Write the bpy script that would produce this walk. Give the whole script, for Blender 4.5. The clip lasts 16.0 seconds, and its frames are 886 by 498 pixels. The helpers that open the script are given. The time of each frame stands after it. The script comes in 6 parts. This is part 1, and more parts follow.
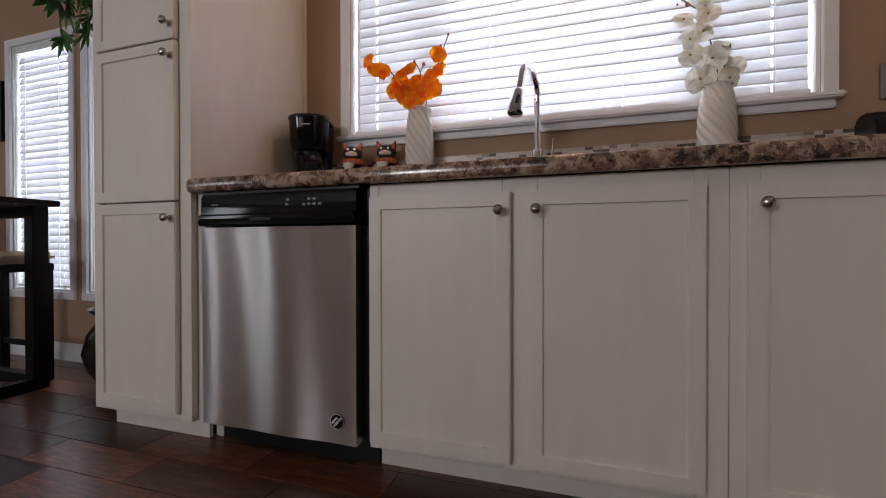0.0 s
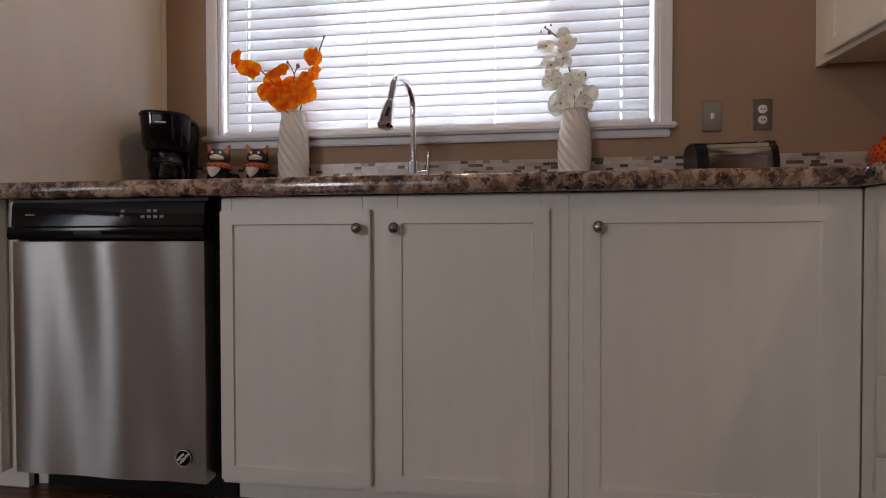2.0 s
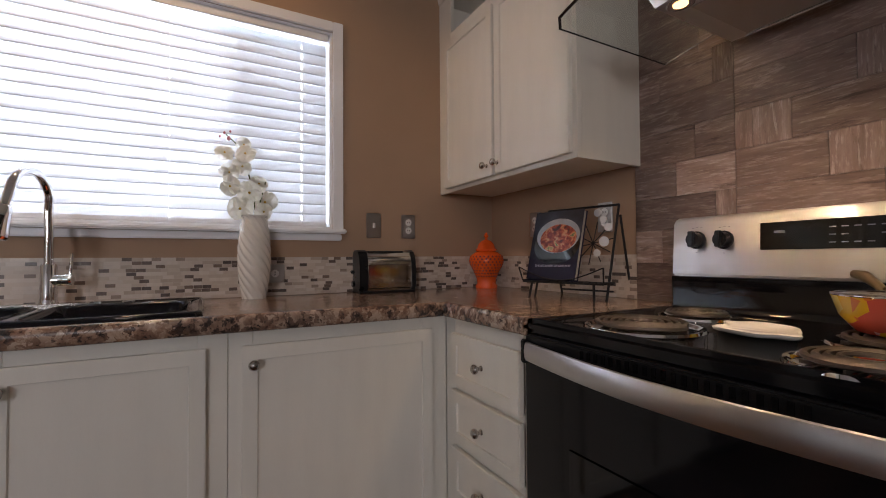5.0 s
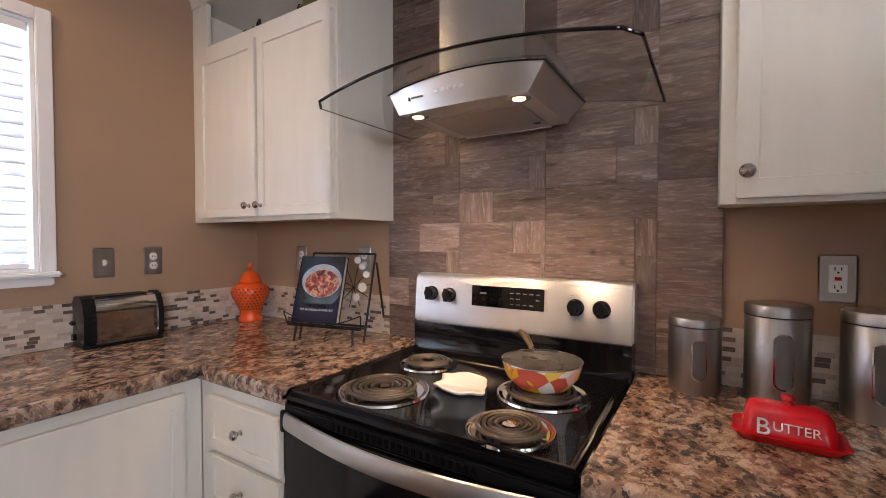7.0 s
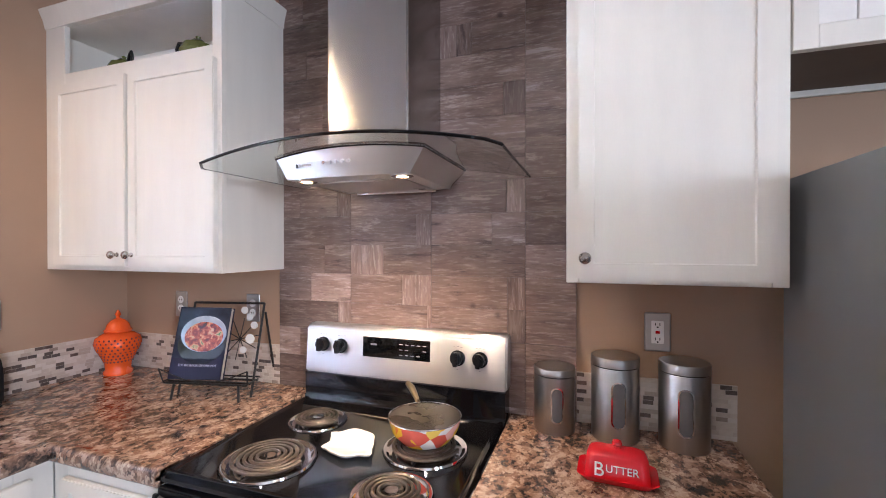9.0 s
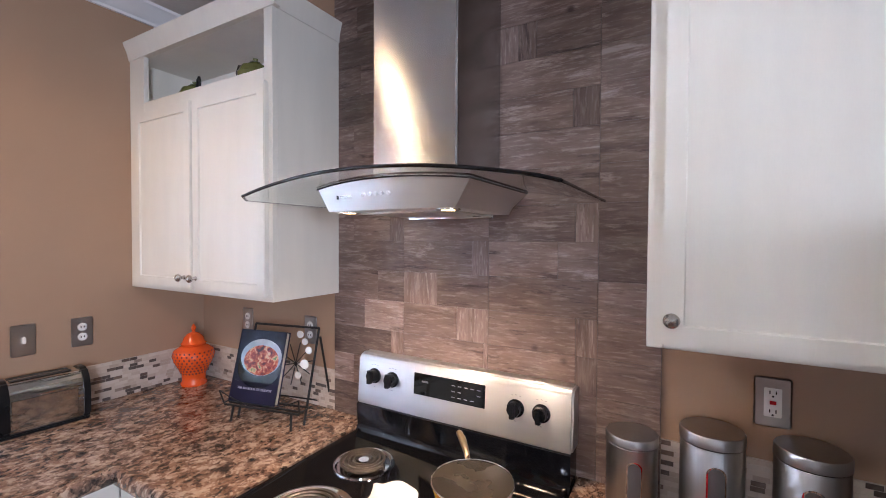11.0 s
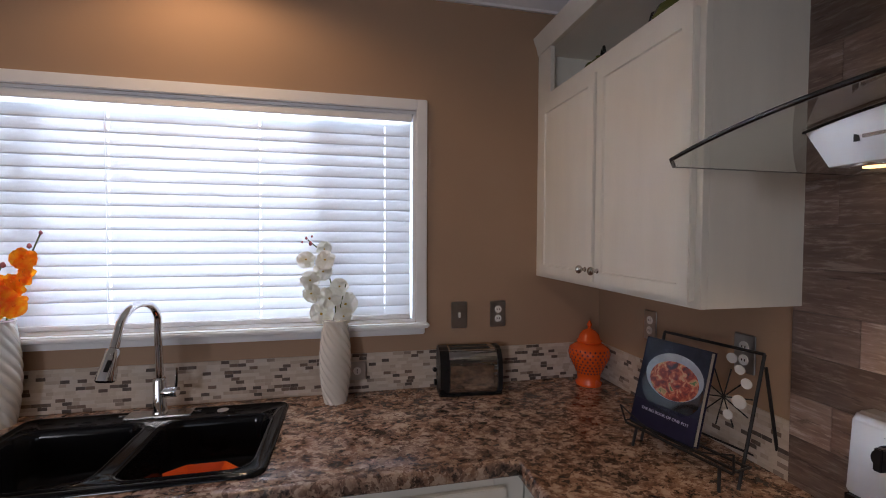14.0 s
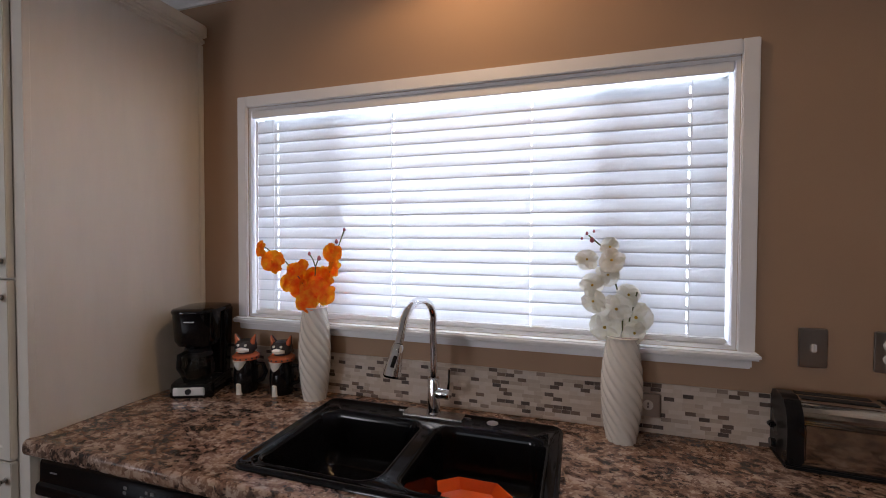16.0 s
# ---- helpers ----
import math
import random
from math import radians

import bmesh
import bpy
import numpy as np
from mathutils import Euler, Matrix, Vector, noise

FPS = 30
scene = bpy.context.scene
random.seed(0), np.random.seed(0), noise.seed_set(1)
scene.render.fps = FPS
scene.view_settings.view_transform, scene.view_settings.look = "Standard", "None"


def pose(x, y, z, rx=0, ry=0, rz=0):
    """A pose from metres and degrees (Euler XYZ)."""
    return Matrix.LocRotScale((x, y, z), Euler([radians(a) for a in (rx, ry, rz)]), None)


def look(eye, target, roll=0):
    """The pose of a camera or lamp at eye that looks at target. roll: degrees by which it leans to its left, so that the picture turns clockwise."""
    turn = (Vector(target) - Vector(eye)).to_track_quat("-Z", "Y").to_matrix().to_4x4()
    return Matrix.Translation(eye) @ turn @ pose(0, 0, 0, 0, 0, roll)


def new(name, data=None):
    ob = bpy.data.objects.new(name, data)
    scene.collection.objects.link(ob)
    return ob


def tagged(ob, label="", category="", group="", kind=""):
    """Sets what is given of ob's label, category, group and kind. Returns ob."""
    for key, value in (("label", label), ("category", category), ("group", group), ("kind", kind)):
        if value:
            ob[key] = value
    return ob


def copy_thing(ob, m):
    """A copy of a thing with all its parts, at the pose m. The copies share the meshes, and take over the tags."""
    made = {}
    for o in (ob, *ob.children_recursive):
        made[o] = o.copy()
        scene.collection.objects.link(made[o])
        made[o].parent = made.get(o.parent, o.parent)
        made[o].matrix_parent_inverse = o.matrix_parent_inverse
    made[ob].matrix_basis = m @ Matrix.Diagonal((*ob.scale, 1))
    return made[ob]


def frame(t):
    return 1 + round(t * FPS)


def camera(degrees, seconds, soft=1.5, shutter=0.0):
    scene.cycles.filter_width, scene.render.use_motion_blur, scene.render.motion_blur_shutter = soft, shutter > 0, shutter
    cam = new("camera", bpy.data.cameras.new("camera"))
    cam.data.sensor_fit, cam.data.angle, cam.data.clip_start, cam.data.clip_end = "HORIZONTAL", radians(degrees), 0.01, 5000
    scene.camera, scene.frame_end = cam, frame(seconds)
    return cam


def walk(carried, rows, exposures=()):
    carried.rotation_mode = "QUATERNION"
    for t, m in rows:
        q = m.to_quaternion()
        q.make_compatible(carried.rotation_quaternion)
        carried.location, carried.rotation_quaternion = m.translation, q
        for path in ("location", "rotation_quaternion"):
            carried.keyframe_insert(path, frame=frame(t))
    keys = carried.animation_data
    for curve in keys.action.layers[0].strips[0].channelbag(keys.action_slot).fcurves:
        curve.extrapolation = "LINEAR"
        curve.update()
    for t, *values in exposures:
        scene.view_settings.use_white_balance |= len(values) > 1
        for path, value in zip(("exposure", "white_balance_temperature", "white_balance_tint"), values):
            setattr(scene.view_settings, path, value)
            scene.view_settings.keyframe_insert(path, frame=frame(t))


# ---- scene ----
cam = camera(92.0, 16.0, soft=1.0)
PATH = [
    (0, (0.384, 0.939, 0.69), (-0.236, 2.84, 0.675), -0.1),
    (0.5, (0.418, 0.946, 0.701), (-0.192, 2.851, 0.68), -0.2),
    (1, (0.459, 0.96, 0.702), (-0.085, 2.885, 0.683), -0.1),
    (1.5, (0.479, 0.977, 0.724), (0.078, 2.937, 0.697), -0.2),
    (2, (0.517, 0.991, 0.745), (0.289, 2.978, 0.719), -0.1),
    (2.5, (0.547, 1.003, 0.776), (0.512, 3.002, 0.753), -0.2),
    (3, (0.586, 1.003, 0.843), (0.728, 2.998, 0.816), -0.0),
    (3.5, (0.618, 0.995, 0.961), (0.936, 2.97, 0.934), 0.1),
    (4, (0.641, 0.938, 1.046), (1.157, 2.87, 1.014), 0.2),
    (4.2, (0.661, 0.893, 1.049), (1.255, 2.803, 1.032), -0.1),
    (6.3, (0.657, 0.738, 1.204), (2.139, 2.082, 1.202), 0.0),
    (6.5, (0.647, 0.706, 1.243), (2.181, 1.989, 1.202), 0.0),
    (7, (0.618, 0.696, 1.311), (2.315, 1.754, 1.262), 0.0),
    (7.5, (0.591, 0.674, 1.354), (2.407, 1.51, 1.333), 0.1),
    (8, (0.57, 0.651, 1.399), (2.463, 1.296, 1.381), 0.1),
    (8.5, (0.568, 0.635, 1.431), (2.46, 1.283, 1.418), 0.0),
    (10.8, (0.719, 0.596, 1.592), (2.5, 1.507, 1.552), 0.4),
    (11, (0.749, 0.61, 1.592), (2.484, 1.605, 1.546), 0.3),
    (11.5, (0.803, 0.658, 1.591), (2.406, 1.854, 1.541), 0.3),
    (12, (0.862, 0.713, 1.587), (2.308, 2.094, 1.538), 0.4),
    (12.5, (0.912, 0.753, 1.58), (2.152, 2.321, 1.528), 0.5),
    (13, (0.955, 0.788, 1.569), (1.91, 2.544, 1.517), 0.5),
    (13.5, (0.937, 0.846, 1.556), (1.622, 2.725, 1.503), 0.3),
    (14, (0.868, 0.93, 1.553), (1.299, 2.882, 1.494), 0.3),
    (14.5, (0.829, 0.991, 1.542), (0.987, 2.984, 1.48), 0.3),
    (15, (0.784, 1.075, 1.531), (0.714, 3.073, 1.47), 0.3),
    (15.5, (0.743, 1.158, 1.522), (0.416, 3.131, 1.473), 0.2),
    (16, (0.684, 1.217, 1.525), (0.086, 3.125, 1.478), 0.2),
]
EXPOSURES = [(0, -0.24, 6750, 20), (3.0, -0.38, 6800, 20), (4.2, -0.34, 6650, 19), (6.5, 0.50, 6450, 18), (7, 0.78, 6300, 18), (8, 1.44, 5700, 17),
             (11, 1.24, 5500, 16), (11.5, 0.70, 5700, 17), (12, 0.46, 5850, 18), (12.5, 0.06, 6050, 18), (13.5, -0.22, 6150, 18), (14.5, -0.48, 6300, 18), (16, -0.44, 6400, 18)]
walk(cam, [(t, look(eye, target, roll)) for t, eye, target, roll in PATH], EXPOSURES)

# ---- world, sun, lights ----
world = bpy.data.worlds.new("sky")
scene.world = world
world.use_nodes = True
wn = world.node_tree.nodes
sky = wn.new("ShaderNodeTexSky")
sky.sky_type, sky.sun_disc = "NISHITA", False
sky.sun_elevation, sky.sun_rotation = radians(48), radians(20)
world.node_tree.links.new(sky.outputs[0], wn["Background"].inputs[0])
wn["Background"].inputs[1].default_value = 0.12


def lamp(name, kind, m, energy, colour, **more):
    data = bpy.data.lights.new(name, kind)
    data.energy, data.color = energy, colour
    for key, value in more.items():
        if key == "size":
            data.size = value
        elif key == "size_y":
            data.shape, data.size_y = "RECTANGLE", value
        elif key == "spot":
            data.spot_size, data.spot_blend = radians(value), 0.9 if value < 150 else 0.4
        elif key == "radius":
            data.shadow_soft_size = value
        elif key == "angle":
            data.angle = radians(value)
    ob = new(name, data)
    ob.matrix_world = m
    return ob


lamp("sun", "SUN", look((0, 8, 9), (0, 2.7, 1.2)), 1.2, (1.0, 0.95, 0.88), angle=10)
# daylight standing in the window openings; rear and west ones are unseen
DAY = (0.74, 0.88, 1.0)
lamp("kitchen_window_light", "AREA", look((0.25, 2.835, 1.63), (0.25, 0, 1.63)), 120.0, DAY, size=1.76, size_y=0.86)
lamp("dining_window_light", "AREA", look((-2.82, 2.835, 1.19), (-2.82, 0, 1.19)), 32.0, DAY, size=0.54, size_y=1.55)
lamp("dining_window_light", "AREA", look((-2.12, 2.835, 1.19), (-2.12, 0, 1.19)), 32.0, DAY, size=0.54, size_y=1.55)
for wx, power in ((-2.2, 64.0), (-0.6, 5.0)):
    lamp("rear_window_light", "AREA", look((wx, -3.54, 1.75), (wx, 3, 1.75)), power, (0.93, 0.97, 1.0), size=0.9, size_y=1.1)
# fill lamps added out of view to brighten the stove wall and dishwasher reflection
for wy, power, wide in ((-2.75, 17.0, 0.72), (1.0, 3.5, 1.1)):
    lamp("west_window_light", "AREA", look((-5.59, wy, 1.6), (3, wy, 1.6)), power, (0.86, 0.94, 1.0), size=wide, size_y=1.3)
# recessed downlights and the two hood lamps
# unseen second downlight, added to brighten the pantry side
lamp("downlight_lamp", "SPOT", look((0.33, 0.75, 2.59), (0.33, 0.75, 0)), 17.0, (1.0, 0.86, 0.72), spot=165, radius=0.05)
lamp("downlight_lamp", "SPOT", look((0.33, 2.32, 2.59), (0.33, 2.34, 0)), 18.5, (1.0, 0.64, 0.32), spot=160, radius=0.04)
for hy in (1.4175, 1.1075):
    lamp("hood_lamp", "SPOT", look((1.645, hy, 1.655), (1.70, hy - 0.01, 0.9)), 8.0, (1.0, 0.70, 0.41), spot=128, radius=0.025)

# ---- materials ----
def tree(name):
    m = bpy.data.materials.new(name)
    m.use_nodes = True
    nt = m.node_tree
    return m, nt, nt.nodes["Principled BSDF"]


def coords(nt, scale=(1, 1, 1), kind="Object"):
    tc, mp = nt.nodes.new("ShaderNodeTexCoord"), nt.nodes.new("ShaderNodeMapping")
    nt.links.new(tc.outputs[kind], mp.inputs[0])
    mp.inputs["Scale"].default_value = scale
    return mp.outputs[0]


def noise_node(nt, vec, scale, detail=4, rough=0.55, distortion=0.0):
    n = nt.nodes.new("ShaderNodeTexNoise")
    n.inputs["Scale"].default_value, n.inputs["Detail"].default_value = scale, detail
    n.inputs["Roughness"].default_value, n.inputs["Distortion"].default_value = rough, distortion
    nt.links.new(vec, n.inputs["Vector"])
    return n.outputs["Fac"]


def ramp(nt, fac, stops, mode="LINEAR"):
    r = nt.nodes.new("ShaderNodeValToRGB")
    r.color_ramp.interpolation = mode
    el = r.color_ramp.elements
    while len(el) < len(stops):
        el.new(0.5)
    for e, (p, c) in zip(el, stops):
        e.position, e.color = p, (*c, 1) if len(c) == 3 else c
    nt.links.new(fac, r.inputs[0])
    return r.outputs[0]


def mix(nt, fac, a, b, mode="MIX"):
    n = nt.nodes.new("ShaderNodeMix")
    n.data_type, n.blend_type = "RGBA", mode
    for sock, val in ((n.inputs[0], fac), (n.inputs[6], a), (n.inputs[7], b)):
        if isinstance(val, (int, float)):
            sock.default_value = val
        elif isinstance(val, tuple):
            sock.default_value = (*val, 1)
        else:
            nt.links.new(val, sock)
    return n.outputs[2]


def bump(nt, p, height, strength=0.2, distance=0.002):
    b = nt.nodes.new("ShaderNodeBump")
    b.inputs["Strength"].default_value, b.inputs["Distance"].default_value = strength, distance
    nt.links.new(height, b.inputs["Height"])
    nt.links.new(b.outputs[0], p.inputs["Normal"])


def plain(name, col, rough=0.5, metal=0.0, var=0.12, scale=6.0, grain=120.0, relief=0.15, stretch=(1, 1, 1), coat=0.0, rvar=0.1, brushed=0.0, spec=0.5):
    """A surface with large soft variation, fine grain, uneven gloss and a little relief."""
    m, nt, p = tree(name)
    v = coords(nt, stretch)
    big, fine = noise_node(nt, v, scale, 3), noise_node(nt, v, grain, 5)
    lo = tuple(c * (1 - var) for c in col)
    hi = tuple(min(1, c * (1 + var)) for c in col)
    c1 = ramp(nt, big, [(0.3, lo), (0.7, hi)])
    c2 = mix(nt, 0.25, c1, ramp(nt, fine, [(0.3, lo), (0.7, hi)]))
    nt.links.new(c2, p.inputs["Base Color"])
    r = nt.nodes.new("ShaderNodeMapRange")
    r.inputs["To Min"].default_value, r.inputs["To Max"].default_value = max(0.02, rough - rvar), min(1, rough + rvar)
    nt.links.new(big, r.inputs["Value"])
    nt.links.new(r.outputs[0], p.inputs["Roughness"])
    p.inputs["Metallic"].default_value = metal
    p.inputs["Coat Weight"].default_value = coat
    p.inputs["Specular IOR Level"].default_value = spec
    if brushed:
        up = nt.nodes.new("ShaderNodeCombineXYZ")
        up.inputs[0].default_value, up.inputs[1].default_value, up.inputs[2].default_value = 0.04, 0.05, 1.0
        nt.links.new(up.outputs[0], p.inputs["Tangent"])
        p.inputs["Anisotropic"].default_value = brushed
    if relief:
        bump(nt, p, fine, relief, 0.001)
    return m


M_WALL = plain("tan_wall_paint", (0.40, 0.265, 0.175), 0.75, var=0.05, scale=2.0, grain=260, relief=0.25)
M_CEIL = plain("ceiling_texture", (0.78, 0.775, 0.76), 0.9, var=0.06, scale=12, grain=90, relief=0.9)
M_TRIM = plain("white_trim_paint", (0.84, 0.85, 0.87), 0.4, var=0.03, grain=200, relief=0.05)
# greyer colour standing in for the shadow line under each slat
M_SLATSHADE = plain("slat_shade_strip", (0.62, 0.63, 0.66), 0.5, var=0.03, relief=0.0)
M_CAB = plain("cream_cabinet_paint", (0.78, 0.745, 0.67), 0.42, var=0.035, scale=3, grain=90, relief=0.12, stretch=(6, 6, 1))
M_CABIN = plain("cabinet_inside", (0.84, 0.81, 0.76), 0.55, var=0.05)
M_STEEL = plain("brushed_steel", (0.58, 0.56, 0.545), 0.34, 1.0, var=0.02, scale=3, grain=90, relief=0.0, stretch=(1, 1, 20), rvar=0.03, brushed=0.8)
M_STEELV = plain("brushed_steel_sheet", (0.60, 0.58, 0.565), 0.34, 1.0, var=0.02, scale=2, grain=90, relief=0.0, stretch=(1, 1, 20), rvar=0.02, brushed=1.0)
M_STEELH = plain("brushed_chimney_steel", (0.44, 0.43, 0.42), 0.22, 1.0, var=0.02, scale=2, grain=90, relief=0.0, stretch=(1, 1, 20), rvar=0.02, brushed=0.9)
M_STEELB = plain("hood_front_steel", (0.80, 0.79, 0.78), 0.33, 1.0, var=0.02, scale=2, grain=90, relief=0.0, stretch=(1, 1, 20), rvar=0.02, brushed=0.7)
M_NICKEL = plain("satin_nickel", (0.48, 0.445, 0.41), 0.24, 1.0, var=0.05)
M_CHROME = plain("chrome", (0.80, 0.80, 0.81), 0.06, 1.0, var=0.02, relief=0.0, rvar=0.02)
M_DISC = plain("polished_disc", (0.88, 0.88, 0.88), 0.30, 1.0, var=0.02, relief=0.0)
M_TOAST = plain("smoked_chrome", (0.50, 0.485, 0.47), 0.10, 1.0, var=0.02, relief=0.0, rvar=0.03)
M_CATGREY = plain("dark_grey_glaze", (0.045, 0.040, 0.042), 0.2, var=0.15, scale=20, relief=0.0)
M_EAR = plain("coral_glaze", (0.56, 0.15, 0.065), 0.25, var=0.08, relief=0.0)
# white base imitates daylight reflected in the stand's small mirrors
M_MIRRORLIT = plain("daylit_mirror_disc", (0.86, 0.86, 0.85), 0.18, 0.25, var=0.03, relief=0.0)
M_BLACK = plain("black_enamel", (0.005, 0.005, 0.006), 0.08, var=0.2, relief=0.0, rvar=0.03, spec=0.36)
M_BLACKP = plain("black_plastic", (0.008, 0.008, 0.009), 0.3, var=0.2, grain=300, relief=0.06, spec=0.3)
M_SINK = plain("black_composite", (0.006, 0.006, 0.007), 0.09, var=0.2, grain=400, relief=0.02, spec=0.2, rvar=0.03)
M_IRON = plain("black_iron", (0.015, 0.014, 0.014), 0.45, 0.3, var=0.2, grain=150, relief=0.3)
M_COIL = plain("burner_coil", (0.135, 0.112, 0.095), 0.42, 0.8, var=0.3, grain=200, relief=0.4)
M_CREAM = plain("glazed_cream_ceramic", (0.74, 0.70, 0.63), 0.14, var=0.04, relief=0.02, coat=0.5, rvar=0.04)
M_WHITE = plain("white_ceramic", (0.82, 0.80, 0.74), 0.2, var=0.03, relief=0.03)
M_ORANGE = plain("orange_ceramic", (0.82, 0.105, 0.012), 0.25, var=0.08, relief=0.03, coat=0.3)
M_RED = plain("red_ceramic", (0.60, 0.006, 0.012), 0.22, var=0.06, relief=0.02, coat=0.2)
M_DARKWOOD = plain("espresso_wood", (0.008, 0.005, 0.005), 0.4, spec=0.25, var=0.3, scale=4, grain=60, stretch=(1, 1, 8), relief=0.1)
# brown darkened to hold the shade beneath the over-fridge cabinet
M_SHADEBOARD = plain("shaded_board", (0.15, 0.115, 0.09), 0.8, var=0.12, grain=120, relief=0.3)
M_FABRIC = plain("beige_fabric", (0.42, 0.30, 0.20), 0.9, var=0.1, grain=500, relief=0.5)
M_POT = plain("dark_glazed_pot", (0.02, 0.013, 0.01), 0.22, var=0.4, scale=10, relief=0.1)
M_FRIDGE = plain("grey_fridge_paint", (0.165, 0.173, 0.18), 0.45, 0.0, var=0.05, grain=500, relief=0.3)
M_PLATE = plain("steel_wall_plate", (0.50, 0.48, 0.46), 0.30, 1.0, var=0.05)
M_SOCKET = plain("white_socket", (0.86, 0.85, 0.83), 0.35, var=0.02, relief=0.0)
M_SLOT = plain("dark_slot", (0.02, 0.02, 0.02), 0.6, relief=0.0)
M_GROUT = plain("pale_grout", (0.58, 0.505, 0.435), 0.85, var=0.08, grain=300, relief=0.4)
M_GROUTD = plain("dark_grout", (0.17, 0.13, 0.112), 0.85, var=0.1, grain=300, relief=0.4)
M_LEAF = plain("ivy_leaf", (0.045, 0.17, 0.030), 0.4, var=0.5, scale=30, relief=0.1)
M_STEM = plain("green_stem", (0.12, 0.14, 0.05), 0.5, var=0.2)
M_GRASS = plain("lawn", (0.07, 0.12, 0.04), 0.9, var=0.3, scale=0.5, grain=30, relief=0.5)
M_BUD = plain("flower_bud", (0.40, 0.12, 0.13), 0.5, var=0.3)
M_TEAPOT = plain("olive_glaze", (0.12, 0.13, 0.035), 0.15, var=0.3, scale=20)
M_GOLD = plain("gold_handle", (0.36, 0.27, 0.165), 0.3, 0.9, var=0.1)
M_PANIN = plain("grey_nonstick", (0.075, 0.062, 0.048), 0.28, 0.7, var=0.15, relief=0.1)
M_GLOW = plain("white_print", (0.80, 0.78, 0.76), 0.4, var=0.02, relief=0.0)
M_TITLE = plain("lilac_print", (0.42, 0.40, 0.52), 0.4, var=0.02, relief=0.0)
M_PURPLE = plain("purple_cover", (0.011, 0.010, 0.034), 0.4, spec=0.25, var=0.1, relief=0.0)
M_PAPER = plain("book_pages", (0.45, 0.42, 0.36), 0.8, var=0.15, grain=300, stretch=(1, 1, 1))


def petal_mat(name, inner, outer):
    m, nt, p = tree(name)
    v = coords(nt)
    col = ramp(nt, noise_node(nt, v, 35, 3), [(0.35, inner), (0.65, outer)])
    nt.links.new(col, p.inputs["Base Color"])
    p.inputs["Roughness"].default_value = 0.55
    tr = nt.nodes.new("ShaderNodeBsdfTranslucent")
    nt.links.new(col, tr.inputs[0])
    ms = nt.nodes.new("ShaderNodeMixShader")
    ms.inputs[0].default_value = 0.62
    nt.links.new(p.outputs[0], ms.inputs[1])
    nt.links.new(tr.outputs[0], ms.inputs[2])
    nt.links.new(ms.outputs[0], nt.nodes["Material Output"].inputs[0])
    return m


M_PETALO = petal_mat("orange_petal", (0.98, 0.20, 0.003), (1.0, 0.52, 0.012))
M_PETALW = petal_mat("white_petal", (0.78, 0.74, 0.62), (0.86, 0.83, 0.76))
M_PETALY = petal_mat("yellow_throat", (0.6, 0.35, 0.05), (0.7, 0.5, 0.1))


def slat_mat():
    m, nt, p = tree("white_blind_slat")
    v = coords(nt, (1, 30, 30))
    col = ramp(nt, noise_node(nt, v, 6, 4), [(0.3, (0.76, 0.77, 0.78)), (0.7, (0.84, 0.84, 0.84))])
    nt.links.new(col, p.inputs["Base Color"])
    p.inputs["Roughness"].default_value = 0.45
    tr = nt.nodes.new("ShaderNodeBsdfTranslucent")
    tr.inputs[0].default_value = (0.80, 0.81, 0.83, 1)
    ms = nt.nodes.new("ShaderNodeMixShader")
    ms.inputs[0].default_value = 0.243
    nt.links.new(p.outputs[0], ms.inputs[1])
    nt.links.new(tr.outputs[0], ms.inputs[2])
    nt.links.new(ms.outputs[0], nt.nodes["Material Output"].inputs[0])
    return m


M_SLAT = slat_mat()


def glass_mat(name, tint=(1, 1, 1), rough=0.0):
    m, nt, p = tree(name)
    p.inputs["Base Color"].default_value = (*tint, 1)
    p.inputs["Roughness"].default_value = rough
    p.inputs["Transmission Weight"].default_value = 1.0
    p.inputs["IOR"].default_value = 1.45
    return m


M_GLASS = glass_mat("clear_glass")
M_HOODGLASS = glass_mat("smoked_hood_glass", (0.83, 0.87, 0.85))
M_CANGLASS = plain("smoky_window", (0.11, 0.11, 0.115), 0.08, relief=0.0, rvar=0.02)
M_MARK = plain("faint_print", (0.22, 0.22, 0.23), 0.4, relief=0.0)
M_SMOKE = glass_mat("smoky_carafe_glass", (0.25, 0.25, 0.26))
M_DARKGLASS = plain("black_oven_glass", (0.004, 0.004, 0.004), 0.05, relief=0.0, rvar=0.02)


def screen_mat():
    m, nt, p = tree("insect_screen")
    p.inputs["Base Color"].default_value = (0.10, 0.10, 0.10, 1)
    tr, ms = nt.nodes.new("ShaderNodeBsdfTransparent"), nt.nodes.new("ShaderNodeMixShader")
    ms.inputs[0].default_value = 0.30
    nt.links.new(tr.outputs[0], ms.inputs[1])
    nt.links.new(p.outputs[0], ms.inputs[2])
    nt.links.new(ms.outputs[0], nt.nodes["Material Output"].inputs[0])
    return m


M_SCREEN = screen_mat()


def emit(name, col, strength):
    m, nt, p = tree(name)
    p.inputs["Base Color"].default_value = (*col, 1)
    p.inputs["Emission Color"].default_value = (*col, 1)
    p.inputs["Emission Strength"].default_value = strength
    return m


M_BULB = emit("warm_bulb", (1.0, 0.62, 0.26), 3.2)


